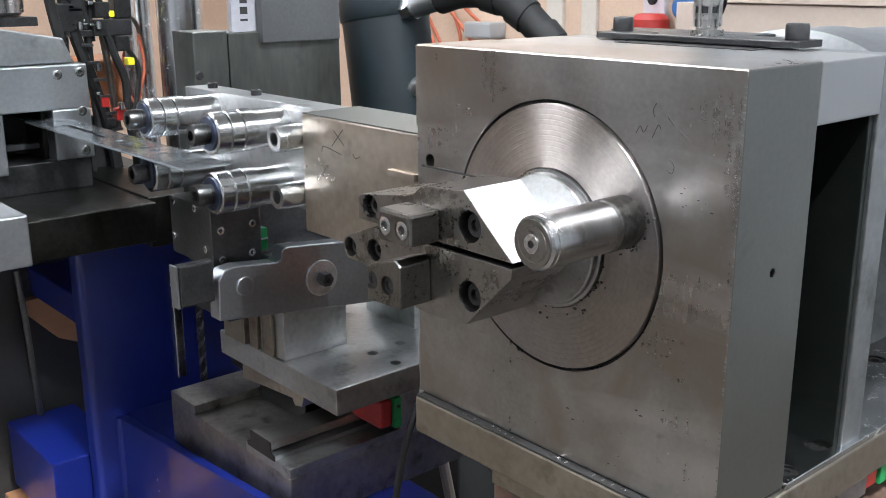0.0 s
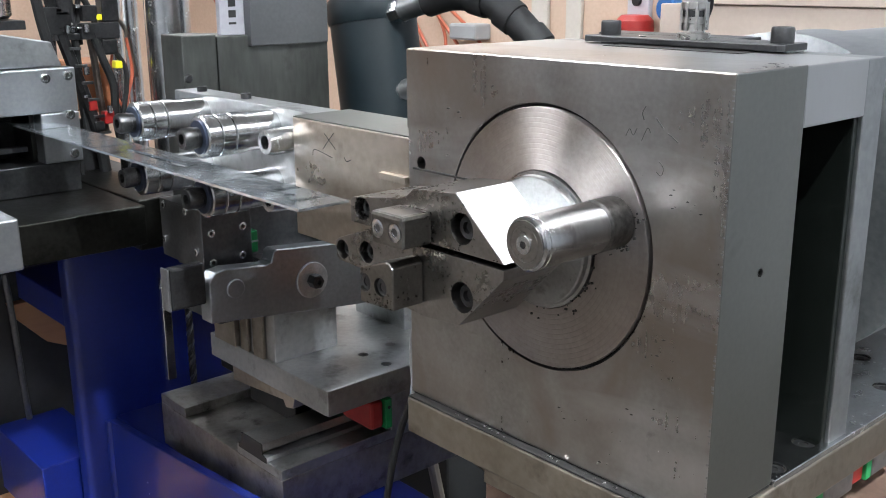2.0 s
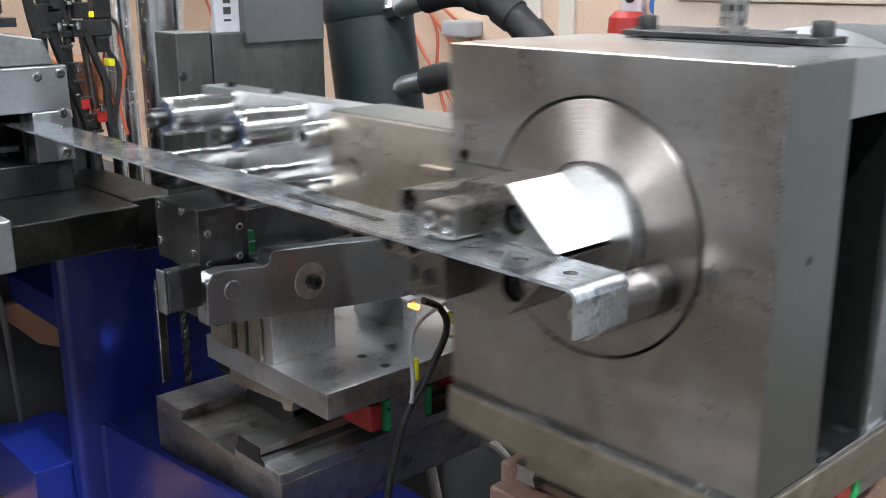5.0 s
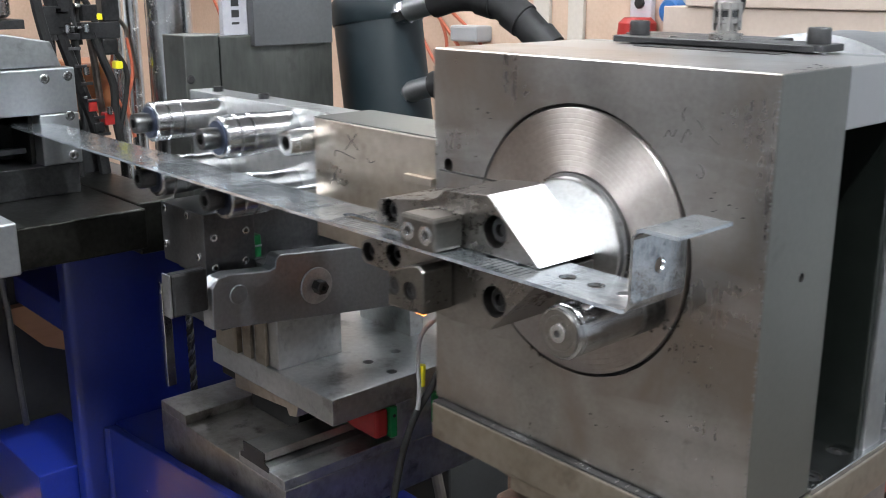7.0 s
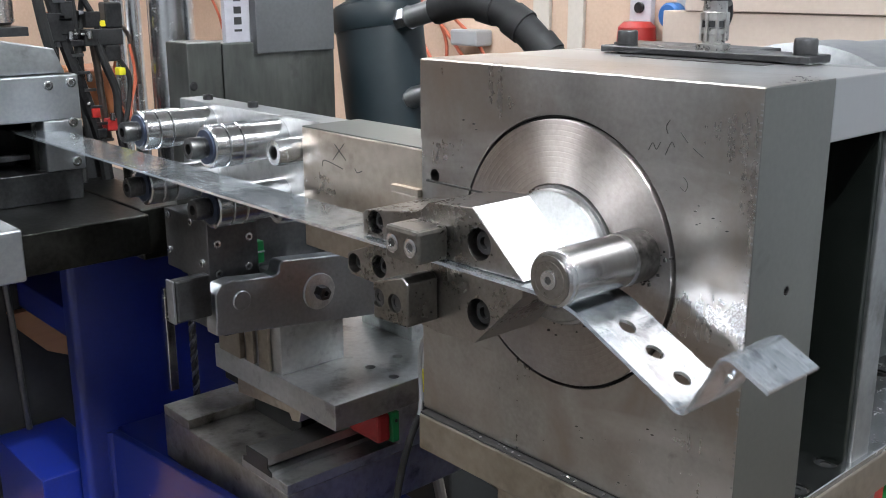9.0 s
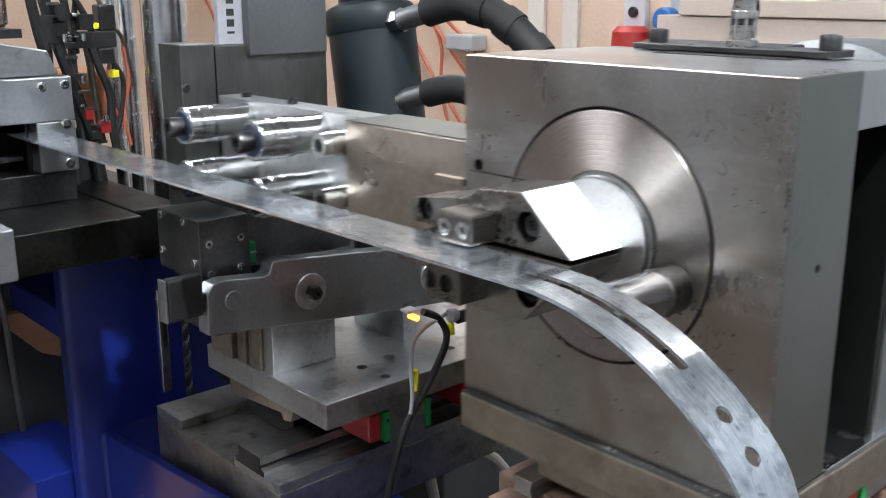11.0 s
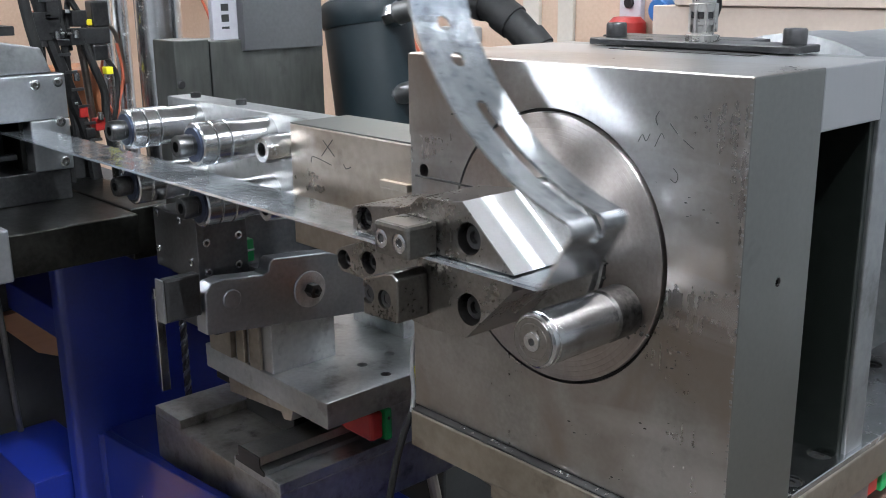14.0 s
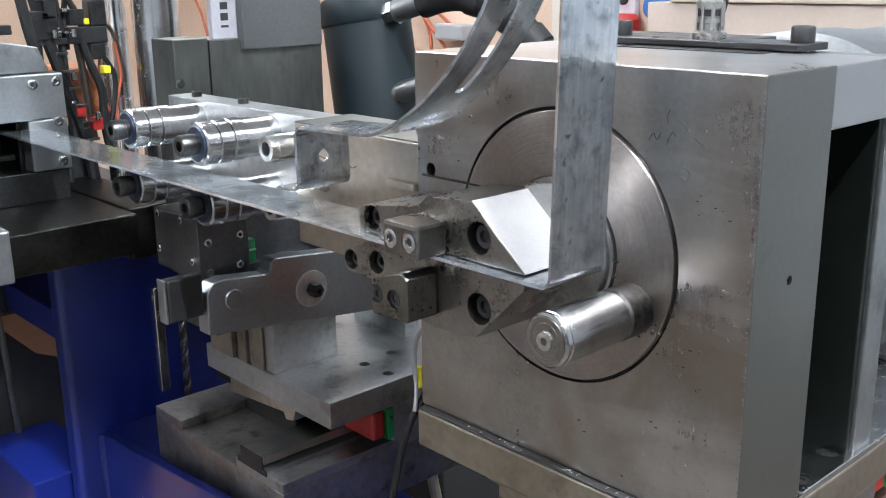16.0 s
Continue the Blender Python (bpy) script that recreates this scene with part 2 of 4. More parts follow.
BROWN = surface("raw_steel", (0.33, 0.285, 0.235), (0.5, 0.45, 0.385), (0.28, 0.44), 1.0, 8, 120, 0.12, (1, 1, 1), (0.19, 0.155, 0.12), 0.64, sheen_bands=(((0.56, 0.52, 0.46), (5, 5, 12), 0.2, 0.5, 0.7),))
RUST = surface("rusty_cast", (0.10, 0.06, 0.045), (0.19, 0.125, 0.095), (0.5, 0.75), 0.3, 14, 120, 0.3)
TOOL = surface("tool_steel", (0.22, 0.208, 0.195), (0.34, 0.325, 0.31), (0.23, 0.36), 1.0, 24, 320, 0.06)
CLAMP = surface("clamp_steel", (0.14, 0.133, 0.122), (0.24, 0.23, 0.213), (0.24, 0.36), 1.0, 30, 320, 0.04)
WORN = surface("worn_black", (0.03, 0.029, 0.028), (0.15, 0.145, 0.14), (0.3, 0.45), 1.0, 60, 300, 0.1)
GUIDE = surface("guide_steel", (0.095, 0.097, 0.102), (0.175, 0.178, 0.185), (0.28, 0.42), 1.0, 18, 200, 0.1)
PINSTEEL = surface("pin_steel", (0.40, 0.405, 0.41), (0.55, 0.555, 0.56), (0.16, 0.28), 1.0, 40, 400, 0.04, (0.2, 1, 0.2), stain=((0.22, 0.215, 0.21), 60, 0.64))
MIRROR = surface("ground_bevel", (0.66, 0.665, 0.67), (0.74, 0.745, 0.75), (0.5, 0.58), 1.0, 40, 400, 0.0, aniso=0.85)
DISC = surface("turned_steel", (0.30, 0.27, 0.255), (0.41, 0.375, 0.355), (0.34, 0.42), 1.0, 14, 300, 0.01, aniso=0.96, stain=((0.25, 0.23, 0.215), 40, 0.66))
BOSS = surface("boss_steel", (0.26, 0.26, 0.258), (0.38, 0.38, 0.38), (0.26, 0.38), 1.0, 30, 300, 0.05, stain=((0.12, 0.118, 0.11), 60, 0.62))
RAWBASE = surface("raw_base", (0.25, 0.22, 0.18), (0.38, 0.34, 0.285), (0.34, 0.5), 1.0, 8, 120, 0.12, (1, 1, 1), (0.15, 0.125, 0.1), 0.6)
ZINC = surface("zinc_washer", (0.36, 0.37, 0.38), (0.56, 0.57, 0.58), (0.32, 0.5), 1.0, 60, 400, 0.1)
MOTOR = surface("cast_aluminium", (0.23, 0.24, 0.25), (0.36, 0.37, 0.38), (0.4, 0.55), 1.0, 10, 200, 0.1, (1, 0.2, 1))
NICKEL = surface("dull_nickel", (0.36, 0.35, 0.335), (0.52, 0.51, 0.49), (0.22, 0.36), 1.0, 60, 400, 0.05)
LABEL = surface("grey_lilac_label", (0.3, 0.295, 0.325), (0.36, 0.355, 0.385), (0.5, 0.6), 0.0, 10, 100, 0.0)
BLACK = surface("black_oxide", (0.018, 0.018, 0.019), (0.045, 0.045, 0.047), (0.3, 0.5), 0.6, 40, 300, 0.1)
BOLT = surface("dark_bolt", (0.06, 0.06, 0.06), (0.13, 0.13, 0.13), (0.25, 0.4), 1.0, 60, 300, 0.1)
INNER = surface("dark_inner_face", (0.007, 0.009, 0.008), (0.014, 0.017, 0.015), (0.16, 0.3), 0.3, 6, 200, 0.1)
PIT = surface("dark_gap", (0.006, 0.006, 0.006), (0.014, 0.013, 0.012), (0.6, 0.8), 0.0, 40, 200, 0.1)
CHROME = surface("zinc_plated", (0.55, 0.56, 0.57), (0.72, 0.73, 0.74), (0.16, 0.3), 1.0, 60, 400, 0.05)
RAILSTEEL = surface("rail_steel", (0.3, 0.3, 0.3), (0.42, 0.42, 0.42), (0.3, 0.42), 1.0, 30, 300, 0.0)
STRIP = surface("galvanised_strip", (0.41, 0.45, 0.49), (0.70, 0.74, 0.78), (0.06, 0.27), 0.92, 26, 260, 0.04, (0.12, 1.5, 1), (0.27, 0.3, 0.335), 0.56, wave=0.12, coords="UV", grain=0.4, detail=5, stain=((0.15, 0.175, 0.21), 130, 0.6))
BLUE = surface("blue_paint", (0.004, 0.011, 0.125), (0.006, 0.017, 0.175), (0.28, 0.42), 0.0, 8, 220, 0.12, coat=0.3)
BLUECAP = surface("blue_cap", (0.02, 0.1, 0.3), (0.03, 0.13, 0.38), (0.4, 0.5), 0.0, 8, 220, 0.1)
BLUE_STEEL = surface("blued_steel", (0.03, 0.04, 0.07), (0.07, 0.085, 0.13), (0.3, 0.45), 0.8, 30, 200, 0.05)
WALL = surface("plaster_wall", (0.53, 0.39, 0.295), (0.63, 0.475, 0.37), (0.75, 0.9), 0.0, 3, 60, 0.2)
COOL = surface("cool_grey_wall", (0.3, 0.315, 0.34), (0.4, 0.415, 0.44), (0.7, 0.85), 0.0, 1.5, 40, 0.1)
PALE = surface("pale_paint", (0.52, 0.48, 0.43), (0.6, 0.56, 0.51), (0.6, 0.8), 0.0, 3, 60, 0.1)
PALEGREY = surface("pale_grey_paint", (0.47, 0.39, 0.335), (0.53, 0.45, 0.39), (0.6, 0.8), 0.0, 3, 60, 0.1)
FLOOR = surface("concrete_floor", (0.055, 0.046, 0.038), (0.105, 0.09, 0.075), (0.45, 0.7), 0.0, 2, 40, 0.3)
CEILING = surface("ceiling_paint", (0.5, 0.5, 0.5), (0.6, 0.6, 0.6), (0.7, 0.9), 0.0, 2, 40, 0.1)
TEAL = surface("dark_lacquer", (0.004, 0.009, 0.012), (0.007, 0.014, 0.018), (0.42, 0.56), 0.0, 10, 120, 0.1, spots=(0.1, 0.12, 0.13), spot_at=0.76, shine=0.3)
RUBBER = surface("black_rubber", (0.008, 0.008, 0.009), (0.02, 0.02, 0.02), (0.5, 0.68), 0.0, 30, 200, 0.2, shine=0.35)
RED = surface("red_plastic", (0.3, 0.015, 0.015), (0.4, 0.03, 0.025), (0.35, 0.5), 0.0, 20, 200, 0.05)
GREEN = surface("green_plastic", (0.01, 0.22, 0.06), (0.015, 0.3, 0.09), (0.35, 0.5), 0.0, 20, 200, 0.05)
GREY = surface("grey_paint", (0.30, 0.31, 0.32), (0.36, 0.37, 0.38), (0.4, 0.55), 0.0, 8, 200, 0.1)
GREYSTEEL = surface("grey_sheet", (0.2, 0.205, 0.21), (0.255, 0.26, 0.265), (0.42, 0.52), 1.0, 6, 200, 0.05)
FEEDGREY = surface("bright_plate", (0.3, 0.315, 0.33), (0.4, 0.415, 0.43), (0.33, 0.48), 1.0, 8, 200, 0.08)
DARKPLATE = surface("dark_plate", (0.026, 0.027, 0.024), (0.06, 0.06, 0.055), (0.26, 0.46), 1.0, 10, 140, 0.15)
DARKPAINT = surface("dark_paint", (0.02, 0.021, 0.022), (0.04, 0.041, 0.042), (0.4, 0.6), 0.0, 6, 120, 0.1)
OLIVE = surface("olive_paint", (0.16, 0.17, 0.07), (0.24, 0.25, 0.12), (0.5, 0.7), 0.0, 6, 120, 0.1)
WHITE = surface("white_label", (0.46, 0.45, 0.49), (0.54, 0.53, 0.57), (0.5, 0.6), 0.0, 10, 100, 0.0)
MARK = surface("pen_ink", (0.02, 0.019, 0.018), (0.045, 0.043, 0.04), (0.4, 0.5), 0.0, 10, 100, 0.0)
INK = surface("black_ink", (0.01, 0.01, 0.01), (0.02, 0.02, 0.02), (0.5, 0.6), 0.0, 10, 100, 0.0)
YELLOW = surface("yellow_sleeve", (0.6, 0.55, 0.01), (0.75, 0.68, 0.02), (0.4, 0.6), 0.0, 30, 100, 0.0)
COPPER = surface("copper_hose", (0.32, 0.07, 0.035), (0.45, 0.11, 0.055), (0.4, 0.6), 0.0, 10, 100, 0.0)
WOOD = surface("brown_board", (0.4, 0.2, 0.1), (0.52, 0.28, 0.15), (0.5, 0.7), 0.0, 6, 90, 0.1, (1, 0.1, 1))
ORANGEPAINT = surface("orange_paint", (0.24, 0.09, 0.035), (0.33, 0.125, 0.05), (0.4, 0.55), 0.0, 8, 120, 0.1)
PIPE = surface("brown_pipe", (0.12, 0.1, 0.09), (0.22, 0.19, 0.17), (0.3, 0.45), 1.0, 20, 120, 0.1)
ORANGE = glow("orange_light", (1.0, 0.25, 0.02), 4.0)
LAMP = glow("lamp_white", (0.96, 0.98, 1.0), 13.5)
LAMP_STRONG = glow("lamp_strong", (0.96, 0.98, 1.0), 40.0)
KEYLAMP = glow("key_white", (0.93, 0.98, 1.0), 3800.0)

# ---------------------------------------------------------------- hall
CH, WN = 3.4, 2.6
single("floor", box(-6, 5, -5, WN, -0.1, 0, 0), FLOOR, "dark oily concrete workshop floor", "floor", kind="structure")
single("ceiling", box(-6, 5, -5, WN, CH, CH + 0.1, 0), CEILING, "pale grey workshop ceiling", "ceiling", kind="structure")
single("wall_north", box(-6, -1.75, WN, WN + 0.2, 0, CH, 0), WALL, "peach painted plaster wall", "wall", kind="structure")
single("wall_north_east", box(-1.75, 5, WN, WN + 0.2, 0, CH, 0), COOL, "cool grey painted plaster wall", "wall", kind="structure")
single("wall_west", box(-6.2, -6, -5, WN, 0, CH, 0), WALL, "peach painted plaster wall", "wall", kind="structure")
single("wall_south", box(-6, 5, -5.2, -5, 0, CH, 0), COOL, "cool grey painted workshop wall", "wall", kind="structure")
single("wall_east", box(5, 5.2, -5, WN, 0, CH, 0), COOL, "cool grey painted workshop wall", "wall", kind="structure")


def ceiling_lamp(x, y, w, d, mat=LAMP):
    t = thing("ceiling_lamp", (x, y, CH), "unseen white panel lamp added under the ceiling", "lamp", "ceiling lamps")
    part("frame", box(x - w / 2 - 0.03, x + w / 2 + 0.03, y - d / 2 - 0.03, y + d / 2 + 0.03, CH - 0.08, CH, 0.004), GREY, t)
    part("diffuser", box(x - w / 2, x + w / 2, y - d / 2, y + d / 2, CH - 0.1, CH - 0.078, 0.002), mat, t)


# unseen panels, added to light the hall and give the steel reflections
for lx, ly, lw, ld in ((2.3, 1.9, 1.4, 0.4), (-2.6, 1.8, 2.6, 0.5), (3.6, 1.2, 1.4, 0.5), (3.4, -1.8, 1.4, 0.4)):
    ceiling_lamp(lx, ly, lw, ld)
# two added panels made stronger to brighten the disc and front faces
ceiling_lamp(-2.6, -1.8, 2.2, 0.6, LAMP_STRONG)
ceiling_lamp(0.6, -2.4, 1.4, 0.4, LAMP_STRONG)

KX, KY = 1.3, -0.24
hb = thing("high_bay_lamp", (KX, KY, CH), "bright white high-bay lamp hanging from the ceiling", "lamp")
part("canopy", lathe([(0.06, CH - 0.1), (0.1, CH - 0.09), (0.1, CH - 0.001)], (KX, KY, 0), "z", 32), GREY, hb)
part("reflector", lathe([(0.2, CH - 0.165), (0.25, CH - 0.17), (0.26, CH - 0.16), (0.13, CH - 0.1), (0.1, CH - 0.095)], (KX, KY, 0), "z", 40), GREY, hb, "", True)
part("light_source", lathe([(0.05, CH - 0.185), (0.055, CH - 0.18), (0.055, CH - 0.168), (0.05, CH - 0.1655)], (KX, KY, 0), "z", 40), KEYLAMP, hb, "glowing white lens")

# things on the far wall
for px_, pw in ((-2.40, 0.045), (-2.215, 0.04)):
    single("wall_batten", box(px_ - pw, px_ + pw, WN - 0.02, WN - 0.001, 0.9, 2.2, 0.003), PALE, "pale upright batten on the peach wall", "batten", "wall battens")
cab = thing("wall_cabinet", (-1.2, WN, 1.0), "pale grey wall cabinet with a beige ledge", "cabinet")
part("body", box(-1.72, -0.4, WN - 0.12, WN - 0.001, 0.85, 1.185, 0.004), PALEGREY, cab)
part("ledge", box(-1.62, -0.3, WN - 0.135, WN - 0.001, 1.186, 1.24, 0.004), PALEGREY, cab)
so = thing("power_socket", (-1.85, WN, 1.1), "red industrial power socket with a white plate", "socket")
part("plate", box(-1.94, -1.84, WN - 0.03, WN - 0.001, 1.12, 1.25, 0.006), WHITE, so)
part("housing", lathe([(0.05, 0), (0.075, 0.02), (0.07, 0.1), (0.05, 0.12)], (-1.87, WN - 0.07, 1.02), "z", 24), RED, so, "red plastic housing", True)
part("keyhole", lathe(rounded(0.02, -0.045, -0.029, 0.003), (-1.89, WN, 1.19), "y", 20), BLACK, so)
part("blue_cap", lathe(rounded(0.045, -0.06, -0.001, 0.008), (-1.745, WN, 1.165), "y", 24), BLUECAP, so, "blue socket cap", True)
for pts in ([(-3.25, 1.22), (-3.2, 1.07), (-3.1, 0.9), (-3.12, 0.7)], [(-3.15, 1.2), (-3.0, 1.1), (-2.86, 0.98), (-2.74, 0.86), (-2.76, 0.7), (-2.9, 0.55)], [(-3.05, 1.16), (-2.96, 1.02), (-2.95, 0.86), (-2.9, 0.7), (-2.78, 0.52)], [(-3.2, 1.1), (-3.05, 0.92), (-2.85, 0.72), (-2.7, 0.58)], [(-3.1, 1.24), (-2.9, 1.12), (-2.74, 1.02), (-2.66, 0.9), (-2.62, 0.75)], [(-5.2, 1.3), (-5.0, 1.1), (-4.9, 0.9)], [(-4.6, 1.3), (-4.4, 1.12), (-4.2, 0.95)]):
    single("air_hose", tube([(x, WN - 0.03 - 0.01 * k, z) for k, (x, z) in enumerate(pts)], 0.008, 8), COPPER, "thin copper-red air hose on the wall", "hose", "air hoses", smooth=True)
single("hose_bracket", box(-2.87, -2.70, WN - 0.1, WN - 0.001, 1.01, 1.08, 0.01), GREY, "dull grey hose bracket on the wall", "bracket")

# ---------------------------------------------------------------- bending head (slides back along y)
HEAD_AT = Vector((0, 0.12, 0.89))
head = thing("bending_head", HEAD_AT, "heavy ground steel bending head with spindle disc and guide rollers", "machine")
CX, CZ = 0.0, 1.1
XL, XR, ZT, ZB = -0.1535, 0.1545, 1.2325, 0.929
body = drill(box(XL, XR, 0, 0.085, ZB, ZT, 0.0011), [rod((CX, 0, CZ), 0.1012, -0.01, 0.006, n=96), rod((-0.137, 0, 1.139), 0.0055, -0.01, 0.03), rod((XR, 0.0452, 1.0987), 0.0032, -0.02, 0.01, "x", 16)])
block = part("front_block", body, STEEL, head, "thick ground steel front block, scratched and stained")
step = prism([(XL + 0.0006, 1.1665), *[(0.1022 * math.cos(radians(a)), 1.1 + 0.1022 * math.sin(radians(a))) for a in range(139, 89, -7)], (0.06, 1.2045), (0.06, ZT - 0.001), (XL + 0.0006, ZT - 0.001)], -0.0012, 0.0005, 0)
for v in step.verts:
    if v.co.y < 0:
        v.co.y = -0.0012 * (0.061 - v.co.x) / (0.061 - XL)
part("upper_step", step, STEEL, block)
# darker copy of the steel paints the block's right face as its shaded side
FLANK = surface("shaded_flank", (0.185, 0.188, 0.178), (0.225, 0.228, 0.215), (0.34, 0.44), 1.0, 5, 220, 0.05, stain=((0.14, 0.138, 0.13), 24, 0.68))
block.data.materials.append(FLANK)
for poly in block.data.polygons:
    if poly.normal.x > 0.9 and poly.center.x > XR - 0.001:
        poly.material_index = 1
part("gap_floor", lathe([(0.05, 0.0045), (0.101, 0.0045), (0.101, 0.0055), (0.05, 0.0055)], (CX, 0, CZ), "y", 96), PIT, block, "black gap around the disc")
part("hole_thread", rod((-0.137, 0, 1.139), 0.0054, 0.012, 0.014), PIT, block)
part("top_plate", box(XL + 0.001, XR - 0.0005, 0.0855, 0.1705, 1.1905, ZT - 0.0006, 0.001), STEEL_SIDE, head)
part("rear_plate", box(XL, XR - 0.001, 0.171, 0.199, ZB, ZT - 0.0012, 0.001), PLATE, head)
# near-black liners added here put the opening's deep shade into the colour
part("inner_cover", box(XL + 0.031, XR - 0.004, 0.1635, 0.1705, ZB + 0.001, 1.1895, 0.0008), INNER, head, "black liner added to darken the opening")
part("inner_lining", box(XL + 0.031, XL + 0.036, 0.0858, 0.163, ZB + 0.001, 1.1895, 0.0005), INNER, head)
part("rear_cover", box(XL + 0.02, XR - 0.03, 0.1995, 0.26, ZB, ZT - 0.02, 0.002), PLATE, head)
part("inner_web", box(XL + 0.001, XL + 0.03, 0.0855, 0.1705, ZB, 1.19, 0.001), PLATE, head)
part("base_plate", box(XL + 0.003, 0.1575, -0.008, 0.62, 0.893, 0.9263, 0.0015), RAWBASE, head, "brownish raw steel base plate")
part("base_foot", prism([(-0.125, 0.893), (-0.07, 0.893), (-0.062, 0.884), (-0.062, 0.874), (0.14, 0.874), (0.14, 0.8925), (-0.125, 0.8925)], 0.002, 0.6, 0.001), RAWBASE, head)
fl = part("floor_plate", drill(box(0.0, 0.157, 0.0858, 0.6, 0.9264, 0.932, 0.0006), [rod((x, y, 0), 0.0095, 0.9, 0.95, "z", 24) for x, y in ((0.139, 0.159), (0.145, 0.104), (0.083, 0.367), (0.131, 0.313))]), CHROME, head)
for x, y in ((0.139, 0.159), (0.145, 0.104), (0.083, 0.367), (0.131, 0.313)):
    socket_screw((x, y, 0.9285), 0.0078, 0.0022, fl, BLACK, PIT, "z", 1)
for y in (0.17, 0.255, 0.42):
    part("carriage", box(0.075, 0.15, y + 0.01, y + 0.06, 0.868, 0.893, 0.001), PLATE, head)
    part("end_seal", box(0.076, 0.1495, y, y + 0.01, 0.867, 0.892, 0.001), GREEN, head, "green end seal")
    part("wiper", box(0.08, 0.147, y - 0.028, y - 0.0005, 0.868, 0.89, 0.002), RED, head, "red grease cap")
# near-black strip and sheet: ledge grime plus the gap's shade as colour
part("ledge_grime_shade", box(XL + 0.004, XR + 0.001, -0.0072, 0.003, 0.9263, 0.9283, 0.0006), PIT, head, "dark oily grime and painted gap shade on the ledge")
part("base_gap_shade", box(XL + 0.006, XR - 0.001, 0.003, 0.084, 0.9262, 0.9292, 0), PIT, head)
rng = random.Random(5)
nicks = []
for k in range(60):
    nz, e = rng.uniform(ZB + 0.02, ZT - 0.01), rng.uniform(0.0002, 0.0005)
    nicks.append(box(XR - 0.0012 - e * rng.uniform(0.2, 2.5), XR - 0.0004, -0.0003, 0.0009, nz - e, nz + e * rng.uniform(0.6, 2.4), 0))
part("edge_wear", add(*nicks), BOSS, block, "bright nicks along the worn edge")["kind"] = "stuff"
specks = []
for k in range(46):
    nx, nz, e = rng.uniform(XL + 0.05, XR - 0.01), rng.uniform(ZB + 0.004, ZT - 0.03), rng.uniform(0.0003, 0.0007)
    if math.hypot(nx - CX, nz - CZ) > 0.106:
        e *= 0.6
        specks.append(box(nx - e, nx + e, -0.0004, 0.0004, nz - e * rng.uniform(0.5, 2.5), nz + e, 0))
part("chip_specks", add(*specks), CHROME, block, "tiny bright metal chips stuck to the oily face")["kind"] = "stuff"
marks = []
for k in range(26):
    cxm, czm = rng.choice(((0.03, 0.965), (0.095, 0.99), (-0.1, 1.19), (0.12, 1.15), (0.07, 0.945), (0.1, 1.05)))
    nx, nz, e = cxm + rng.gauss(0, 0.012), czm + rng.gauss(0, 0.009), rng.uniform(0.0004, 0.0011)
    if math.hypot(nx - CX, nz - CZ) > 0.106 and abs(nx) < 0.145:
        marks.append(prism([(nx - 1.6 * e, nz), (nx - e, nz - 0.6 * e), (nx + 0.8 * e, nz - 0.4 * e), (nx + 1.8 * e, nz + 0.3 * e), (nx, nz + 0.7 * e)], -0.0016 if nz > 1.166 else -0.0002, 0.0004, 0))
part("oil_spatter", add(*marks), MARK, block, "dark oil marks")["kind"] = "stuff"
part("chips", add(*[box(x, x + rng.uniform(0.0006, 0.002), -0.006 + 0.003 * rng.random(), -0.004 + 0.003 * rng.random(), 0.9282, 0.9286 + 0.0006 * rng.random(), 0) for x in [rng.uniform(-0.1, 0.15) for k in range(30)]]), CHROME, head, "bright metal chips")["kind"] = "stuff"
for pts in ([(0.0895, 1.207), (0.087, 1.2025), (0.0885, 1.198)], [(0.074, 1.186), (0.077, 1.191), (0.08, 1.187), (0.083, 1.192)], [(0.087, 1.184), (0.0915, 1.193), (0.094, 1.19)], [(0.102, 1.172), (0.1055, 1.168), (0.104, 1.163), (0.1, 1.165)], [(0.098, 1.2), (0.104, 1.194)], [(0.108, 1.191), (0.116, 1.186)]):
    stroke(pts, 0.0002, 0.0 if pts[0][1] < 1.2 else -0.0002, block, MARK)

# spindle, turns about y
spindle = new("spindle")
spindle.parent = head
SP = Vector((CX, 0, CZ)) - HEAD_AT
spindle.location = SP
face = [(0.052, 0.001), (0.0525, -0.0015)]
for k in range(11):
    r = 0.0562 + 0.0038 * k
    face += [(r, -0.0015), (r + 0.0003, -0.00142), (r + 0.0008, -0.00142), (r + 0.0011, -0.0015)]
raw_part("disc", lathe([*face, (0.0978, -0.0015), (0.0983, -0.001), (0.0983, 0.004), (0.052, 0.004)], (0, 0, 0), "y", 160), DISC, spindle, "turned steel face disc")
PR = 0.0735
raw_part("pin_collar", lathe(rounded(0.0182, -0.026, -0.001, 0.002), (PR, 0, 0), "y", 48), WORN, spindle, "blackened worn collar", True)
raw_part("pin_roller", lathe([(0.0165, -0.0905), (0.0178, -0.089), (0.0178, -0.086), (0.0172, -0.0855), (0.0172, -0.0848), (0.0178, -0.0843), (0.0178, -0.0285), (0.017, -0.0275), (0.017, -0.026)], (PR, 0, 0), "y", 64), PINSTEEL, spindle, "polished steel bending roller", True)
raw_part("end_cap", lathe([(0.0155, -0.0905), (0.0155, -0.0912), (0.0122, -0.0912), (0.0119, -0.0907), (0.0115, -0.0912), (0.007, -0.0912)], (PR, 0, 0), "y", 48), TOOL, spindle)
raw_part("screw", lathe([(0.0062, -0.0912), (0.006, -0.0925), (0.0026, -0.0925), (0.0024, -0.0913)], (PR, 0, 0), "y", 32), CHROME, spindle, "", True)
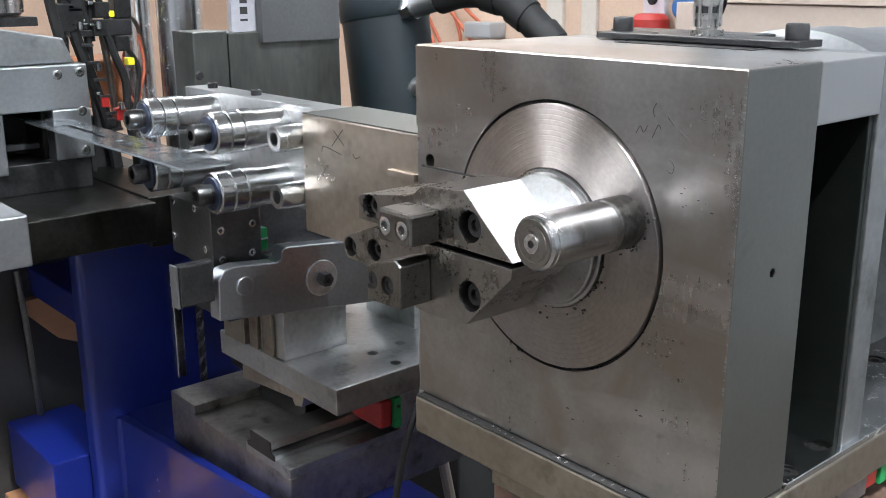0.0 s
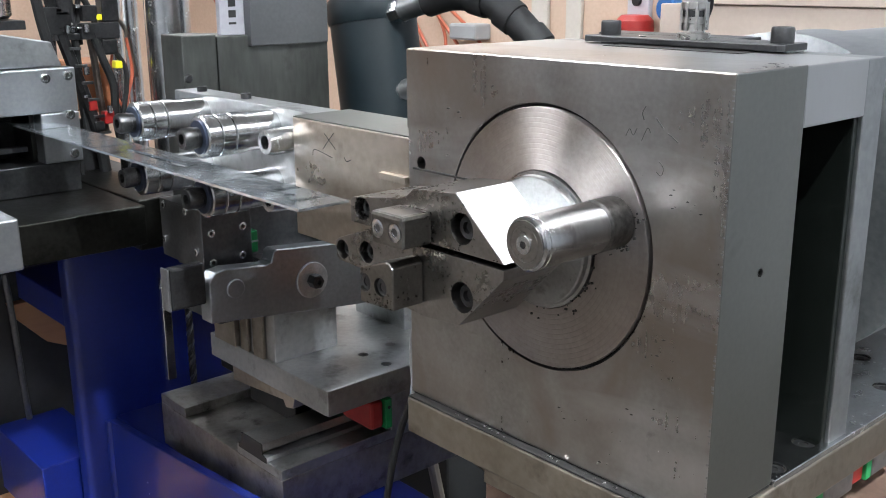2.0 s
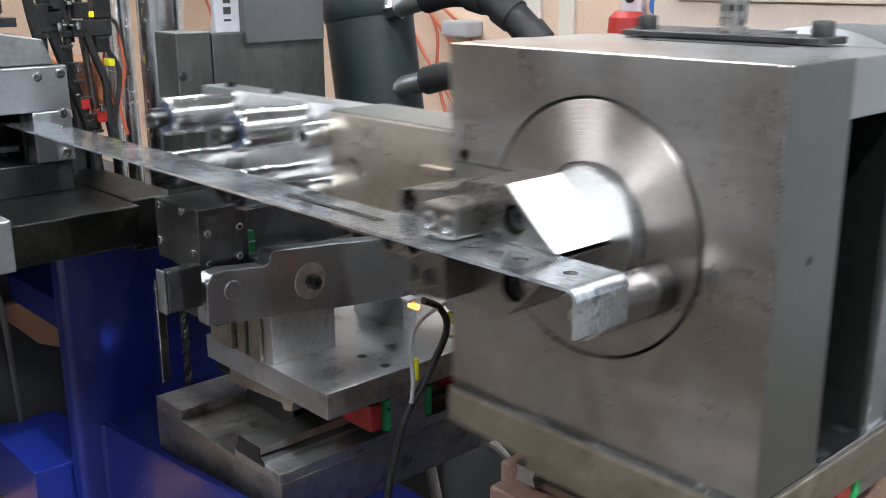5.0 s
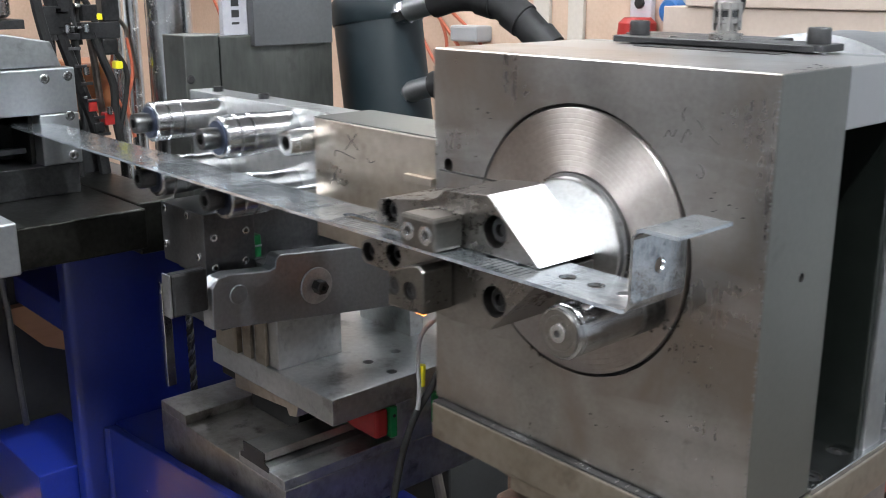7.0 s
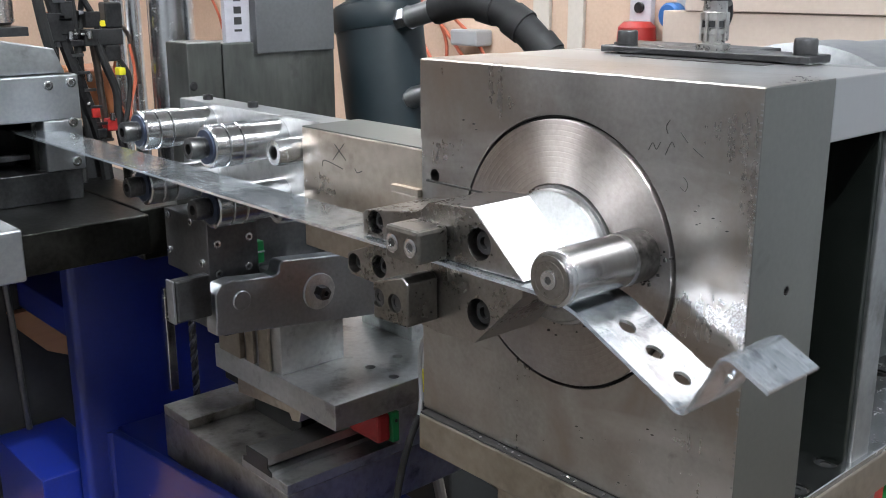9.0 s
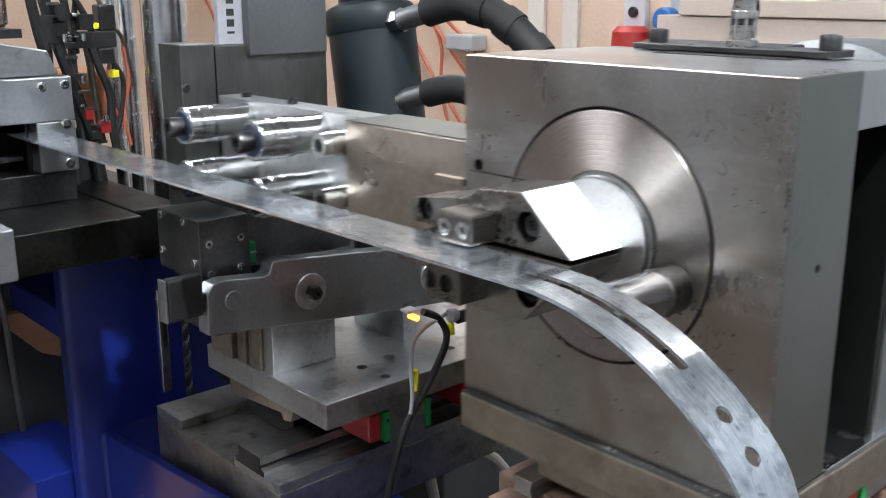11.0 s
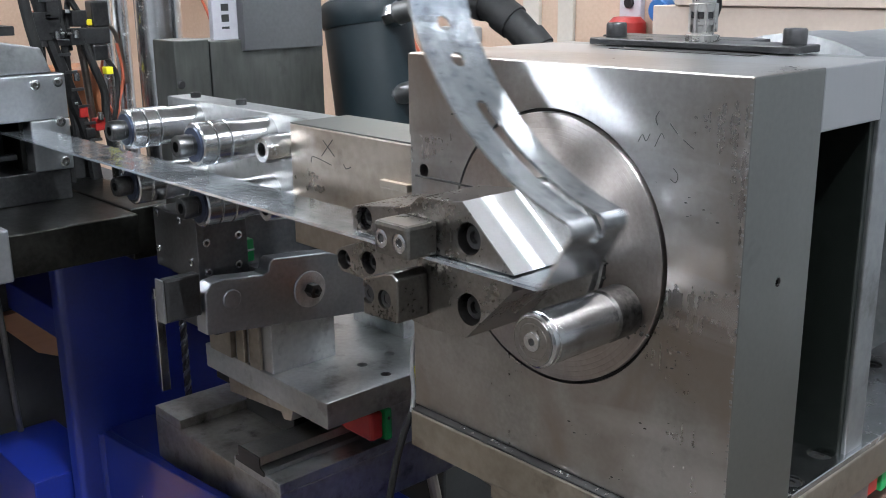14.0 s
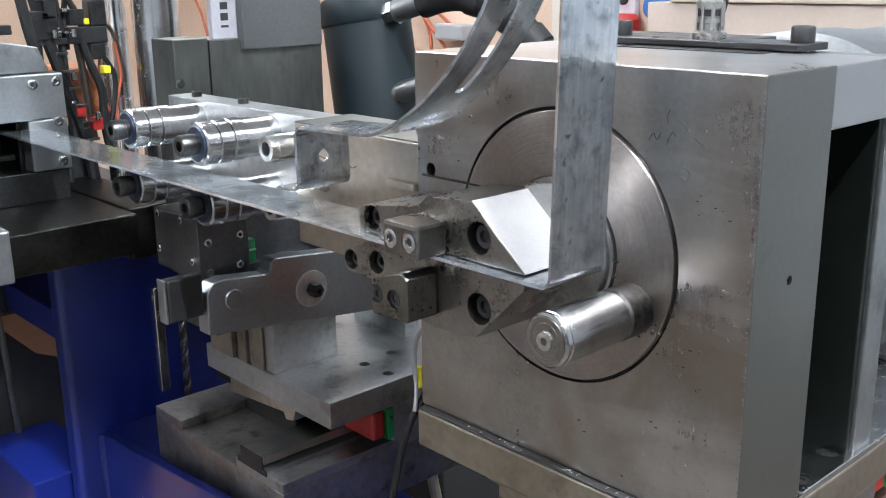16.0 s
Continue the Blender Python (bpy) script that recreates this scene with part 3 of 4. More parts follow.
raw_part("socket", lathe([(0.0024, -0.0912), (0.0024, -0.0918)], (PR, 0, 0), "y", 6), PIT, spindle)

# fixed boss and jaws
part("boss", lathe([(0.0515, 0.003), (0.0515, -0.004), (0.0492, -0.0045), (0.0488, -0.0085), (0.0478, -0.0095)], (CX, 0, CZ), "y", 64), BOSS, head, "turned boss in the middle of the disc", True)
UH = ((-0.0163, 1.1162, 0.0118), (-0.1325, 1.1112, 0.0095))
LH = ((-0.0161, 1.065, 0.0118), (-0.161, 1.0721, 0.0082), (-0.1287, 1.076, 0.0092))
bm = drill(prism([(0.0268, 1.0985), (-0.023, 1.1411), (-0.0694, 1.137), (-0.0775, 1.1305), (-0.086, 1.1275), (-0.1445, 1.119), (-0.148, 1.116), (-0.148, 1.0985)], -0.066, -0.002, 0.0006), [rod((x, 0, z), r, -0.08, -0.052) for x, z, r in UH])
upper = part("upper_jaw", bm, TOOL, head, "bevelled upper bending jaw of tool steel")
part("bevel_face", prism([(0.0266, 1.09905), (-0.0229, 1.14145), (-0.0231, 1.14125), (0.0264, 1.09885)], -0.0653, -0.0067, 0), MIRROR, upper, "mirror-bright ground bevel")
bm = drill(prism([(0.0262, 1.0945), (0.0255, 1.087), (-0.0197, 1.0426), (-0.06, 1.0395), (-0.1, 1.0435), (-0.105, 1.06), (-0.166, 1.062), (-0.170, 1.066), (-0.170, 1.0780), (-0.166, 1.081), (-0.13, 1.0945)], -0.066, -0.006, 0.0006), [rod((x, 0, z), r, -0.08, -0.052) for x, z, r in LH])
lower = part("lower_jaw", bm, TOOL, head, "bevelled lower bending jaw")
for (x, z, r), j in [(h, upper) for h in UH] + [(h, lower) for h in LH]:
    socket_screw((x, -0.0535, z), r * 0.74, 0.007, j, BLACK, PIT, name="hole_screw")
    part("hole_floor", rod((x, 0, z), r * 0.99, -0.0535, -0.0522), PIT, j)
part("jaw_slot", box(-0.146, -0.07, -0.0018, 0.0002, 1.133, 1.1345, 0), PIT, head, "dark slot above the jaw")
uc = part("upper_clamp", drill(box(-0.084, -0.047, -0.096, -0.0665, 1.0988, 1.1238, 0.003), [rod((x, 0, 1.1112), 0.0074, -0.1, -0.094) for x in (-0.0755, -0.0555)]), CLAMP, head, "small clamp block with two screws")
lc = part("lower_clamp", drill(prism([(-0.0985, 1.049), (-0.0585, 1.0505), (-0.0585, 1.083), (-0.064, 1.087), (-0.07, 1.086), (-0.0985, 1.0765)], -0.096, -0.0665, 0.0014), [rod((x, 0, 1.0657), 0.0074, -0.1, -0.092) for x in (-0.0925, -0.0732)]), CLAMP, head, "oiled dark clamp block with two screws")
for sx, sz, c, y in ((-0.0755, 1.1112, uc, -0.094), (-0.0555, 1.1112, uc, -0.094), (-0.0925, 1.0657, lc, -0.092), (-0.0732, 1.0657, lc, -0.092)):
    socket_screw((sx, y, sz), 0.0066, 0.002, c, CHROME if c is uc else BLACK, PIT)

rng = random.Random(9)


def crumbs(count, centre, radius, a0, a1, y0, y1):
    """Small dark oily shavings clinging round an axis along y."""
    bms = []
    for k in range(count):
        a, d, e = radians(rng.uniform(a0, a1)), radius + rng.expovariate(350), rng.uniform(0.0003, 0.0009)
        x, y, z = centre[0] + d * math.cos(a), rng.uniform(y0, y1), centre[1] + d * math.sin(a)
        bms.append(box(x - e * rng.uniform(0.5, 2), x + e, y - e, y + e, z - e * rng.uniform(0.5, 1.5), z + e, 0))
    return add(*bms)


part("oily_dirt", crumbs(34, (CX, CZ), 0.0517, -120, 15, -0.004, -0.0012), MARK, head, "dark oily shavings round the boss")["kind"] = "stuff"
raw_part("oily_dirt", crumbs(30, (PR, 0), 0.0182, -170, 10, -0.004, -0.001), MARK, spindle, "dark oily shavings round the collar")["kind"] = "stuff"

# cover bar and fitting on the top
bar = part("cover_bar", prism([(-0.1, 0.16), (-0.097, 0.1565), (0.089, 0.1565), (0.0935, 0.161), (0.0935, 0.193), (0.089, 0.198), (-0.097, 0.198), (-0.1, 0.1945)], 1.2332, 1.2385, 0.0008, "z"), BLACK, head, "black cover bar on the top")
part("cover_slot", box(-0.06, 0.07, 0.136, 0.2, 1.2318, 1.2325, 0), PIT, head, "dark slot in the top face")
part("cover_foot", box(-0.082, -0.045, 0.16, 0.195, 1.2318, 1.2333, 0.0003), BLACK, head)
part("rear_bar", box(-0.13, 0.02, 0.215, 0.25, 1.2325, 1.2375, 0.001), BLACK, head)
part("stud", lathe(rounded(0.0032, 1.2385, 1.2395, 0.0004), (-0.045, 0.17, 0), "z", 16), CHROME, head)
part("spacer", lathe([(0.006, 1.2316), (0.006, 1.2333)], (0.082, 0.178, 0), "z", 20), CHROME, head)
for sx in (-0.085, 0.081):
    socket_screw((sx, 0.1775, 1.2385), 0.0088, 0.0122, bar, BLACK, PIT, "z", 1)
VZ = -0.0062
va = part("valve", lathe([(r, z + VZ) for r, z in ((0.0135, 1.2447), (0.0135, 1.2495), (0.009, 1.25), (0.009, 1.257), (0.0105, 1.2575), (0.0105, 1.2615), (0.0095, 1.262), (0.0095, 1.268), (0.011, 1.2685), (0.011, 1.274), (0.0095, 1.2745), (0.0095, 1.283), (0.0085, 1.284))], (0.002, 0.1758, 0), "z", 14), NICKEL, head, "nickel plated hose fitting")
for k in range(8):
    a = math.pi * k / 4
    cx, cy = 0.002 + 0.0102 * math.cos(a), 0.1758 + 0.0102 * math.sin(a)
    part("fitting_rib", box(cx - 0.0012, cx + 0.0012, cy - 0.0012, cy + 0.0012, 1.2518 + VZ, 1.2738 + VZ, 0.0003), NICKEL, va)
part("fitting_gap", lathe([(0.0098, 1.2625 + VZ), (0.0098, 1.2675 + VZ)], (0.002, 0.1758, 0), "z", 20), BLACK, va)
part("hose_end", lathe([(0.012, 1.283 + VZ), (0.0125, 1.29), (0.0115, 1.31), (0.011, 1.36)], (0.002, 0.1758, 0), "z", 20), RUBBER, va, "black hose end", True)
part("cable", tube([(-0.04, 0.235, 1.236), (-0.03, 0.23, 1.243), (-0.012, 0.215, 1.262), (-0.006, 0.205, 1.274)], 0.0042), RUBBER, head, "black cable", True)
part("cable_clip", box(-0.012, -0.004, 0.2, 0.206, 1.266, 1.273, 0.001), BLACK, head)
part("motor", lathe([(0.12, 0.262), (0.146, 0.27), (0.146, 0.34), (0.142, 0.345), (0.142, 0.56), (0.1, 0.58)], (0.028, 0, 1.095), "y", 72), MOTOR, head, "light grey cast motor drum", True)

# roller bracket beside the block
rb = part("roller_bracket", box(-0.33, XL - 0.0005, 0.001, 0.07, 1.042, 1.158, 0.0012), BROWN, head, "brownish raw steel roller bracket with pen marks")
part("roller_bar", box(-0.64, -0.331, 0.036, 0.07, 1.048, 1.157, 0.001), SLIDER, head)
# thin plate makes the bracket's top darker than its front
part("bracket_top", box(-0.3295, XL - 0.001, 0.0015, 0.0695, 1.158, 1.1595, 0.0004), COLUMN, rb, "thin darker top face")
for pts in ([(-0.277, 1.148), (-0.26, 1.135)], [(-0.262, 1.15), (-0.28, 1.133)], [(-0.297, 1.125), (-0.293, 1.131), (-0.265, 1.1265)], [(-0.247, 1.1295), (-0.243, 1.126), (-0.236, 1.1285)]):
    stroke(pts, 0.0004, 0.001, rb, MARK)
part("bracket_lip", box(-0.19, XL - 0.001, -0.004, 0.002, 1.118, 1.1245, 0.0006), BROWN, rb)


def roller(x, z):
    t = part("guide_roller", lathe([(0.013, -0.0495), (0.0205, -0.05), (0.022, -0.0485), (0.022, -0.0355), (0.0213, -0.035), (0.0196, -0.035), (0.0196, -0.0333), (0.0213, -0.0333), (0.022, -0.0328), (0.022, -0.0198), (0.0213, -0.0193), (0.0196, -0.0193), (0.0196, -0.0176), (0.0213, -0.0176), (0.022, -0.0171), (0.022, -0.004), (0.0205, -0.0035), (0.0205, 0.036)], (x, 0, z), "y", 48), PINSTEEL, head, "stack of polished bearing rings on a bolt", True)
    part("washer", lathe([(0.0172, -0.0515), (0.0172, -0.0495)], (x, 0, z), "y", 32), BLUE_STEEL, t)
    part("bolt", lathe([(0.0105, -0.0515), (0.0105, -0.0555), (0.0112, -0.056), (0.0112, -0.067), (0.01, -0.0695), (0.0055, -0.0695), (0.005, -0.062)], (x, 0, z), "y", 28), BOLT, t, "", True)
    part("bolt_socket", rod((x, 0, z), 0.005, -0.064, -0.062, n=6), PIT, t)


for rx in (-0.424, -0.573):
    roller(rx, 1.133)
    roller(rx, 1.0715)
for bz in (1.134, 1.077):
    socket_screw((-0.345, 0.036, bz), 0.0135, 0.058, head, CHROME, PIT, name="bracket_bolt")
for bx in (-0.6, -0.5):
    socket_screw((bx, 0.052, 1.157), 0.006, 0.006, head, BLACK, PIT, "z", 1, name="bar_screw")

# ---------------------------------------------------------------- cross slide below the strip
stand = thing("cross_slide", (-0.5, 0.2, 0.66), "grey steel cross slide with rail, carriage plate and gripper lever", "machine")
lev = part("lever", prism([(-0.037, 0.923), (0.166, 0.9), (0.33, 0.884), (0.33, 0.962), (0.156, 0.981), (0.05, 0.991), (0.0455, 0.988), (0.043, 0.978), (0.036, 0.9755), (-0.014, 0.981), (-0.028, 0.979), (-0.036, 0.969)], -0.472, -0.45, 0.0015, "x"), LEVER, stand, "grey steel lever plate with rounded corner")
for y, z, r, bolt in ((0.096, 0.946, 0.0215, True), (0.286, 0.928, 0.0215, True), (-0.005, 0.957, 0.0108, False)):
    w = part("washer", lathe(rounded(r, -0.451, -0.4475, 0.0008), (0, y, z), "x", 36), ZINC if bolt else LEVER, lev, "", True)
    if bolt:
        part("bolt_head", lathe([(0.0085, -0.448), (0.0085, -0.436), (0.0078, -0.4352), (0.0042, -0.4352), (0.004, -0.441)], (0, y, z), "x", 6), BLACK, lev)
part("yoke", box(-0.466, -0.452, -0.08, -0.039, 0.946, 0.993, 0.003), BLACK, stand)
part("yoke_edge", box(-0.468, -0.4525, -0.083, -0.0803, 0.946, 0.993, 0.001), LEVER, stand)
cp = part("carriage_plate", drill(box(-0.62, -0.36, 0.05, 0.5, 0.815, 0.846, 0.0012), [rod((x, y, 0), 0.0065, 0.835, 0.86, "z", 20) for x, y in ((-0.428, 0.194), (-0.423, 0.148), (-0.381, 0.15), (-0.48, 0.142), (-0.40, 0.32), (-0.40, 0.27))]), SLIDER, stand, "grey steel carriage plate with bolt holes")
for x, y in ((-0.428, 0.194), (-0.423, 0.148), (-0.381, 0.15), (-0.40, 0.32), (-0.40, 0.27)):
    part("hole_floor", rod((x, y, 0), 0.0064, 0.8352, 0.837, "z", 20), PIT, cp)
part("plate_key", prism([(-0.57, 0.8148), (-0.43, 0.8148), (-0.435, 0.8), (-0.45, 0.797), (-0.455, 0.805), (-0.57, 0.795)], 0.052, 0.4, 0.0008), BROWN, stand)
part("post", box(-0.6, -0.47, 0.054, 0.144, 0.846, 0.97, 0.001), SLIDER, stand)
part("post_cheek", box(-0.6, -0.55, 0.046, 0.0535, 0.8462, 0.925, 0.0006), RAWBASE, stand, "brown raw steel cheek")
for px0, px1 in ((-0.541, -0.524), (-0.512, -0.49)):
    part("post_step", box(px0, px1, 0.049, 0.0535, 0.8462, 0.925, 0.0006), RAWBASE, stand)
part("rear_post", box(-0.56, -0.455, 0.24, 0.262, 0.846, 0.93, 0.001), SLIDER, stand)
part("rail_base", box(-0.724, -0.42, 0.023, 0.62, 0.66, 0.722, 0.0012), GRIME, stand)
part("side_ledge", box(-0.724, -0.655, 0.0235, 0.62, 0.722, 0.735, 0.001), GRIME, stand)
part("rail_bed", box(-0.52, -0.4205, 0.023, 0.62, 0.7222, 0.735, 0.001), SLIDER, stand)
part("rail", prism([(-0.508, 0.7353), (-0.45, 0.7353), (-0.45, 0.741), (-0.462, 0.743), (-0.455, 0.748), (-0.458, 0.756), (-0.5, 0.756), (-0.503, 0.748), (-0.496, 0.743), (-0.508, 0.741)], 0.021, 0.6, 0), RAILSTEEL, stand, "ground linear rail")
for y in (0.131, 0.288):
    car = part("carriage", box(-0.52, -0.402, y + 0.042, y + 0.098, 0.744, 0.8148, 0.001), SLIDER, stand)
    part("end_seal", box(-0.518, -0.4005, y + 0.032, y + 0.042, 0.75, 0.789, 0.001), GREEN, car, "green end seal")
    part("end_seal", box(-0.518, -0.4005, y + 0.098, y + 0.108, 0.75, 0.789, 0.001), GREEN, car, "green end seal")
    part("grease_cap", box(-0.465, -0.404, y + 0.012, y + 0.0315, 0.752, 0.788, 0.004), RED, car, "dark red grease cap")
    part("seal_screw", lathe(rounded(0.0022, -0.4006, -0.3992, 0.0004), (0, y + 0.037, 0.778), "x", 12), BLACK, car)

# black block added to deepen the shadow below the carriage plate
part("shade_filler", box(-0.65, -0.535, 0.12, 0.6, 0.7225, 0.79, 0.002), BLACK, stand, "black filler block for the shade under the plate")
part("plate_step", box(-0.615, -0.575, 0.06, 0.45, 0.798, 0.8148, 0.001), DARKPLATE, stand)
part("rail_end", prism([(-0.51, 0.7354), (-0.448, 0.7354), (-0.448, 0.741), (-0.456, 0.744), (-0.456, 0.757), (-0.502, 0.757), (-0.502, 0.744), (-0.51, 0.741)], 0.0195, 0.0208, 0), BLACK, stand)
guide = thing("guide_block", (-0.54, 0.03, 0.97), "dark steel guide block with small screws below the strip", "machine part")
gb = part("block", box(-0.588, -0.49, -0.02, 0.043, 0.971, 1.04, 0.001), GUIDE, guide)
for x, z in ((-0.576, 1.034), (-0.58, 0.991), (-0.524, 1.034), (-0.504, 0.99)):
    socket_screw((x, -0.0198, z), 0.0042, 0.0022, gb, CHROME, PIT)
for y, z in ((-0.009, 1.013), (0.031, 1.015), (-0.009, 0.979), (0.029, 0.981)):
    socket_screw((-0.4902, y, z), 0.0045, 0.0024, gb, CHROME, PIT, "x", 1)
part("carrier", box(-0.6, -0.51, 0.044, 0.2, 0.971, 1.045, 0.001), GUIDE, guide)
part("seal", box(-0.5105, -0.4985, 0.0445, 0.056, 0.978, 1.004, 0.001), GREEN, guide, "green seal with a white line")
part("seal_line", box(-0.51, -0.4975, 0.0446, 0.0561, 0.9905, 0.9925, 0.0003), WHITE, guide)
part("neck", box(-0.58, -0.50, 0.0, 0.05, 0.9, 0.9705, 0.001), GUIDE, guide)

# sensor cables over the carriage plate
cables = thing("sensor_cable", (-0.33, 0.17, 0.846), "black and white sensor cables with yellow marker sleeves", "cable")
part("sensor_tip", lathe(rounded(0.0035, -0.335, -0.32, 0.001), (0, 0.149, 0.933), "x", 14), ORANGE, cables, "glowing orange indicator")
part("clip", box(-0.34, -0.325, 0.14, 0.155, 0.938, 0.942, 0.001), WHITE, cables)
part("plug", lathe(rounded(0.0075, 0.215, 0.262, 0.002), (-0.33, 0, 0.916), "y", 20), RUBBER, cables, "", True)
part("plug_nut", lathe(rounded(0.0085, 0.204, 0.216, 0.002), (-0.33, 0, 0.921), "y", 14), WHITE, cables, "", True)
part("white_lead", tube([(-0.33, 0.2, 0.925), (-0.33, 0.166, 0.915), (-0.332, 0.152, 0.9), (-0.333, 0.149, 0.87), (-0.333, 0.151, 0.84), (-0.333, 0.148, 0.815)], 0.0026), GREY, cables, "", True)
part("black_lead", tube([(-0.33, 0.165, 0.935), (-0.33, 0.19, 0.92), (-0.33, 0.2, 0.89), (-0.332, 0.17, 0.84), (-0.335, 0.148, 0.81), (-0.336, 0.133, 0.78), (-0.337, 0.12, 0.736), (-0.34, 0.112, 0.68), (-0.345, 0.11, 0.6)], 0.0042), RUBBER, cables, "", True)
for a, b in (((-0.3335, 0.1555, 0.867), (-0.3335, 0.1545, 0.842)), ((-0.33, 0.207, 0.912), (-0.33, 0.209, 0.898))):
    part("marker_sleeve", tube([a, b], 0.0042), YELLOW, cables, "yellow marker sleeve", True)

# ---------------------------------------------------------------- machine bed under the head
bed = thing("machine_bed", (0, 0.3, 0), "dark brown cast machine bed with rails", "machine bed")
part("block", drill(box(-0.12, 0.19, 0.075, 0.7, 0.62, 0.85, 0.002), [rod((-0.1, 0.12, 0), 0.009, 0.83, 0.87, "z", 20)]), RUST, bed)
part("step", box(-0.105, -0.04, 0.045, 0.0745, 0.7, 0.842, 0.003), RUST, bed)
for x in (-0.075, 0.112):
    part("rail", prism([(x - 0.012, 0.85), (x + 0.012, 0.85), (x + 0.009, 0.858), (x + 0.012, 0.866), (x - 0.012, 0.866), (x - 0.009, 0.858)], 0.06, 0.68, 0.0006), RAILSTEEL, bed)
part("leg", box(-0.1, 0.18, 0.1, 0.68, 0.0, 0.62, 0.003), BLUE, bed)

# ---------------------------------------------------------------- feeder
feeder = thing("strip_feeder", (-1.1, -0.1, 1.0), "light grey strip feeder with a slot and bolts", "machine")
fx = -0.88
part("face_plate", box(fx - 0.03, fx, -0.32, 0.012, 1.111, 1.171, 0.002), FEEDGREY, feeder)
part("face_plate", box(fx - 0.03, fx, -0.041, 0.012, 1.042, 1.1108, 0.002), FEEDGREY, feeder)
part("face_plate", box(fx - 0.03, fx, -0.32, -0.106, 1.03, 1.1108, 0.002), FEEDGREY, feeder)
part("channel_back", box(fx - 0.12, fx - 0.1, -0.2, 0.01, 0.9985, 1.1105, 0.001), BLACK, feeder)
for cy in (-0.106, -0.0465):
    part("channel_cheek", box(fx - 0.0995, fx - 0.0305, cy, cy + 0.0055, 1.041, 1.1105, 0.0005), DARKPLATE, feeder)
part("channel_bar", box(fx - 0.06, fx - 0.045, -0.1, -0.0475, 1.055, 1.062, 0.0005), GUIDE, feeder)
part("channel_floor", box(fx - 0.12, fx - 0.012, -0.13, 0.01, 0.9985, 1.04, 0.001), GUIDE, feeder)
part("housing", box(-1.4, fx - 0.031, -0.35, 0.0, 1.112, 1.19, 0.003), GREY, feeder)
part("sloped_cover", prism([(-0.35, 1.172), (0.0, 1.172), (-0.012, 1.205), (-0.1, 1.222), (-0.35, 1.24)], -1.3, fx - 0.012, 0.002, "x"), PLATE, feeder, "dark sloped cover")
part("cylinder", lathe([(0.07, 1.236), (0.075, 1.24), (0.075, 1.6)], (-0.96, -0.115, 0), "z", 48), CHROME, feeder, "", True)
part("cylinder_plate", box(-1.05, -0.9, -0.2, -0.04, 1.222, 1.234, 0.001), BLACK, feeder)
for y, z in ((-0.001, 1.107), (-0.001, 1.053), (0.001, 1.160), (-0.03, 1.158)):
    socket_screw((fx - 0.0003, y, z), 0.0065, 0.003, feeder, CHROME, PIT, "x", 1)
part("table", box(-1.25, -0.735, -0.16, 0.03, 0.945, 0.998, 0.002), DARKPLATE, feeder, "dark steel table edge")
part("table_slab", box(-1.3, -0.76, 0.03, 0.1, 0.93, 1.0, 0.002), DARKPLATE, feeder)
part("cabinet", box(-1.9, -1.13, -0.4, 0.3, 0.0, 0.93, 0.004), DARKPAINT, feeder)
part("side_box", box(-0.9, -0.532, -0.32, -0.2, 1.0, 1.054, 0.002), FEEDGREY, feeder, "light grey side box")
part("side_box_arm", box(-1.3, -0.9, -0.32, -0.2, 0.98, 1.04, 0.002), DARKPLATE, feeder)

# hoses and valves behind the feeder
rack = thing("valve_rack", (-1.05, 0.1, 1.0), "black valve rack with hoses, yellow tags and red caps", "valves")
part("hose", tube([(-1.0, 0.036, 1.251), (-1.0, 0.033, 1.218), (-1.0, 0.032, 1.178), (-1.0, 0.032, 1.146)], 0.0038), RUBBER, rack, "", True)
part("hose", tube([(-1.0, 0.059, 1.274), (-1.0, 0.064, 1.216), (-1.0, 0.065, 1.16), (-1.0, 0.066, 1.11), (-1.0, 0.069, 1.063)], 0.006), RUBBER, rack, "", True)
part("hose", tube([(-1.0, 0.086, 1.211), (-1.0, 0.091, 1.166), (-1.0, 0.094, 1.116), (-1.0, 0.099, 1.06)], 0.0055), PIPE, rack, "", True)
part("hose", tube([(-1.0, 0.078, 1.273), (-1.0, 0.071, 1.232), (-1.0, 0.072, 1.192)], 0.0043), RUBBER, rack, "", True)
part("hose", tube([(-1.0, 0.131, 1.213), (-1.0, 0.117, 1.164), (-1.0, 0.118, 1.122), (-1.0, 0.128, 1.096)], 0.0021), COPPER, rack, "", True)
part("hose", tube([(-1.0, 0.026, 1.249), (-1.0, 0.022, 1.202), (-1.0, 0.02, 1.163)], 0.0026), COPPER, rack, "", True)
part("valve", box(-1.006, -0.984, 0.069, 0.128, 1.200, 1.224, 0.0015), BLACK, rack)
part("valve", box(-1.006, -0.984, 0.017, 0.042, 1.208, 1.248, 0.0015), BLACK, rack)
part("valve", box(-1.006, -0.984, 0.073, 0.096, 1.226, 1.249, 0.0015), BLACK, rack)
part("valve", box(-1.006, -0.984, 0.036, 0.061, 1.216, 1.220, 0.0015), CHROME, rack)
part("valve", box(-1.006, -0.984, 0.064, 0.081, 1.215, 1.219, 0.0015), CHROME, rack)
part("valve", box(-1.006, -0.984, 0.034, 0.044, 1.240, 1.246, 0.0015), CHROME, rack)
part("valve", box(-1.006, -0.984, 0.044, 0.058, 1.221, 1.225, 0.0015), CHROME, rack)
part("valve", box(-1.006, -0.984, 0.064, 0.072, 1.245, 1.251, 0.0015), CHROME, rack)
part("valve", box(-1.006, -0.984, 0.033, 0.045, 1.237, 1.241, 0.0015), CHROME, rack)
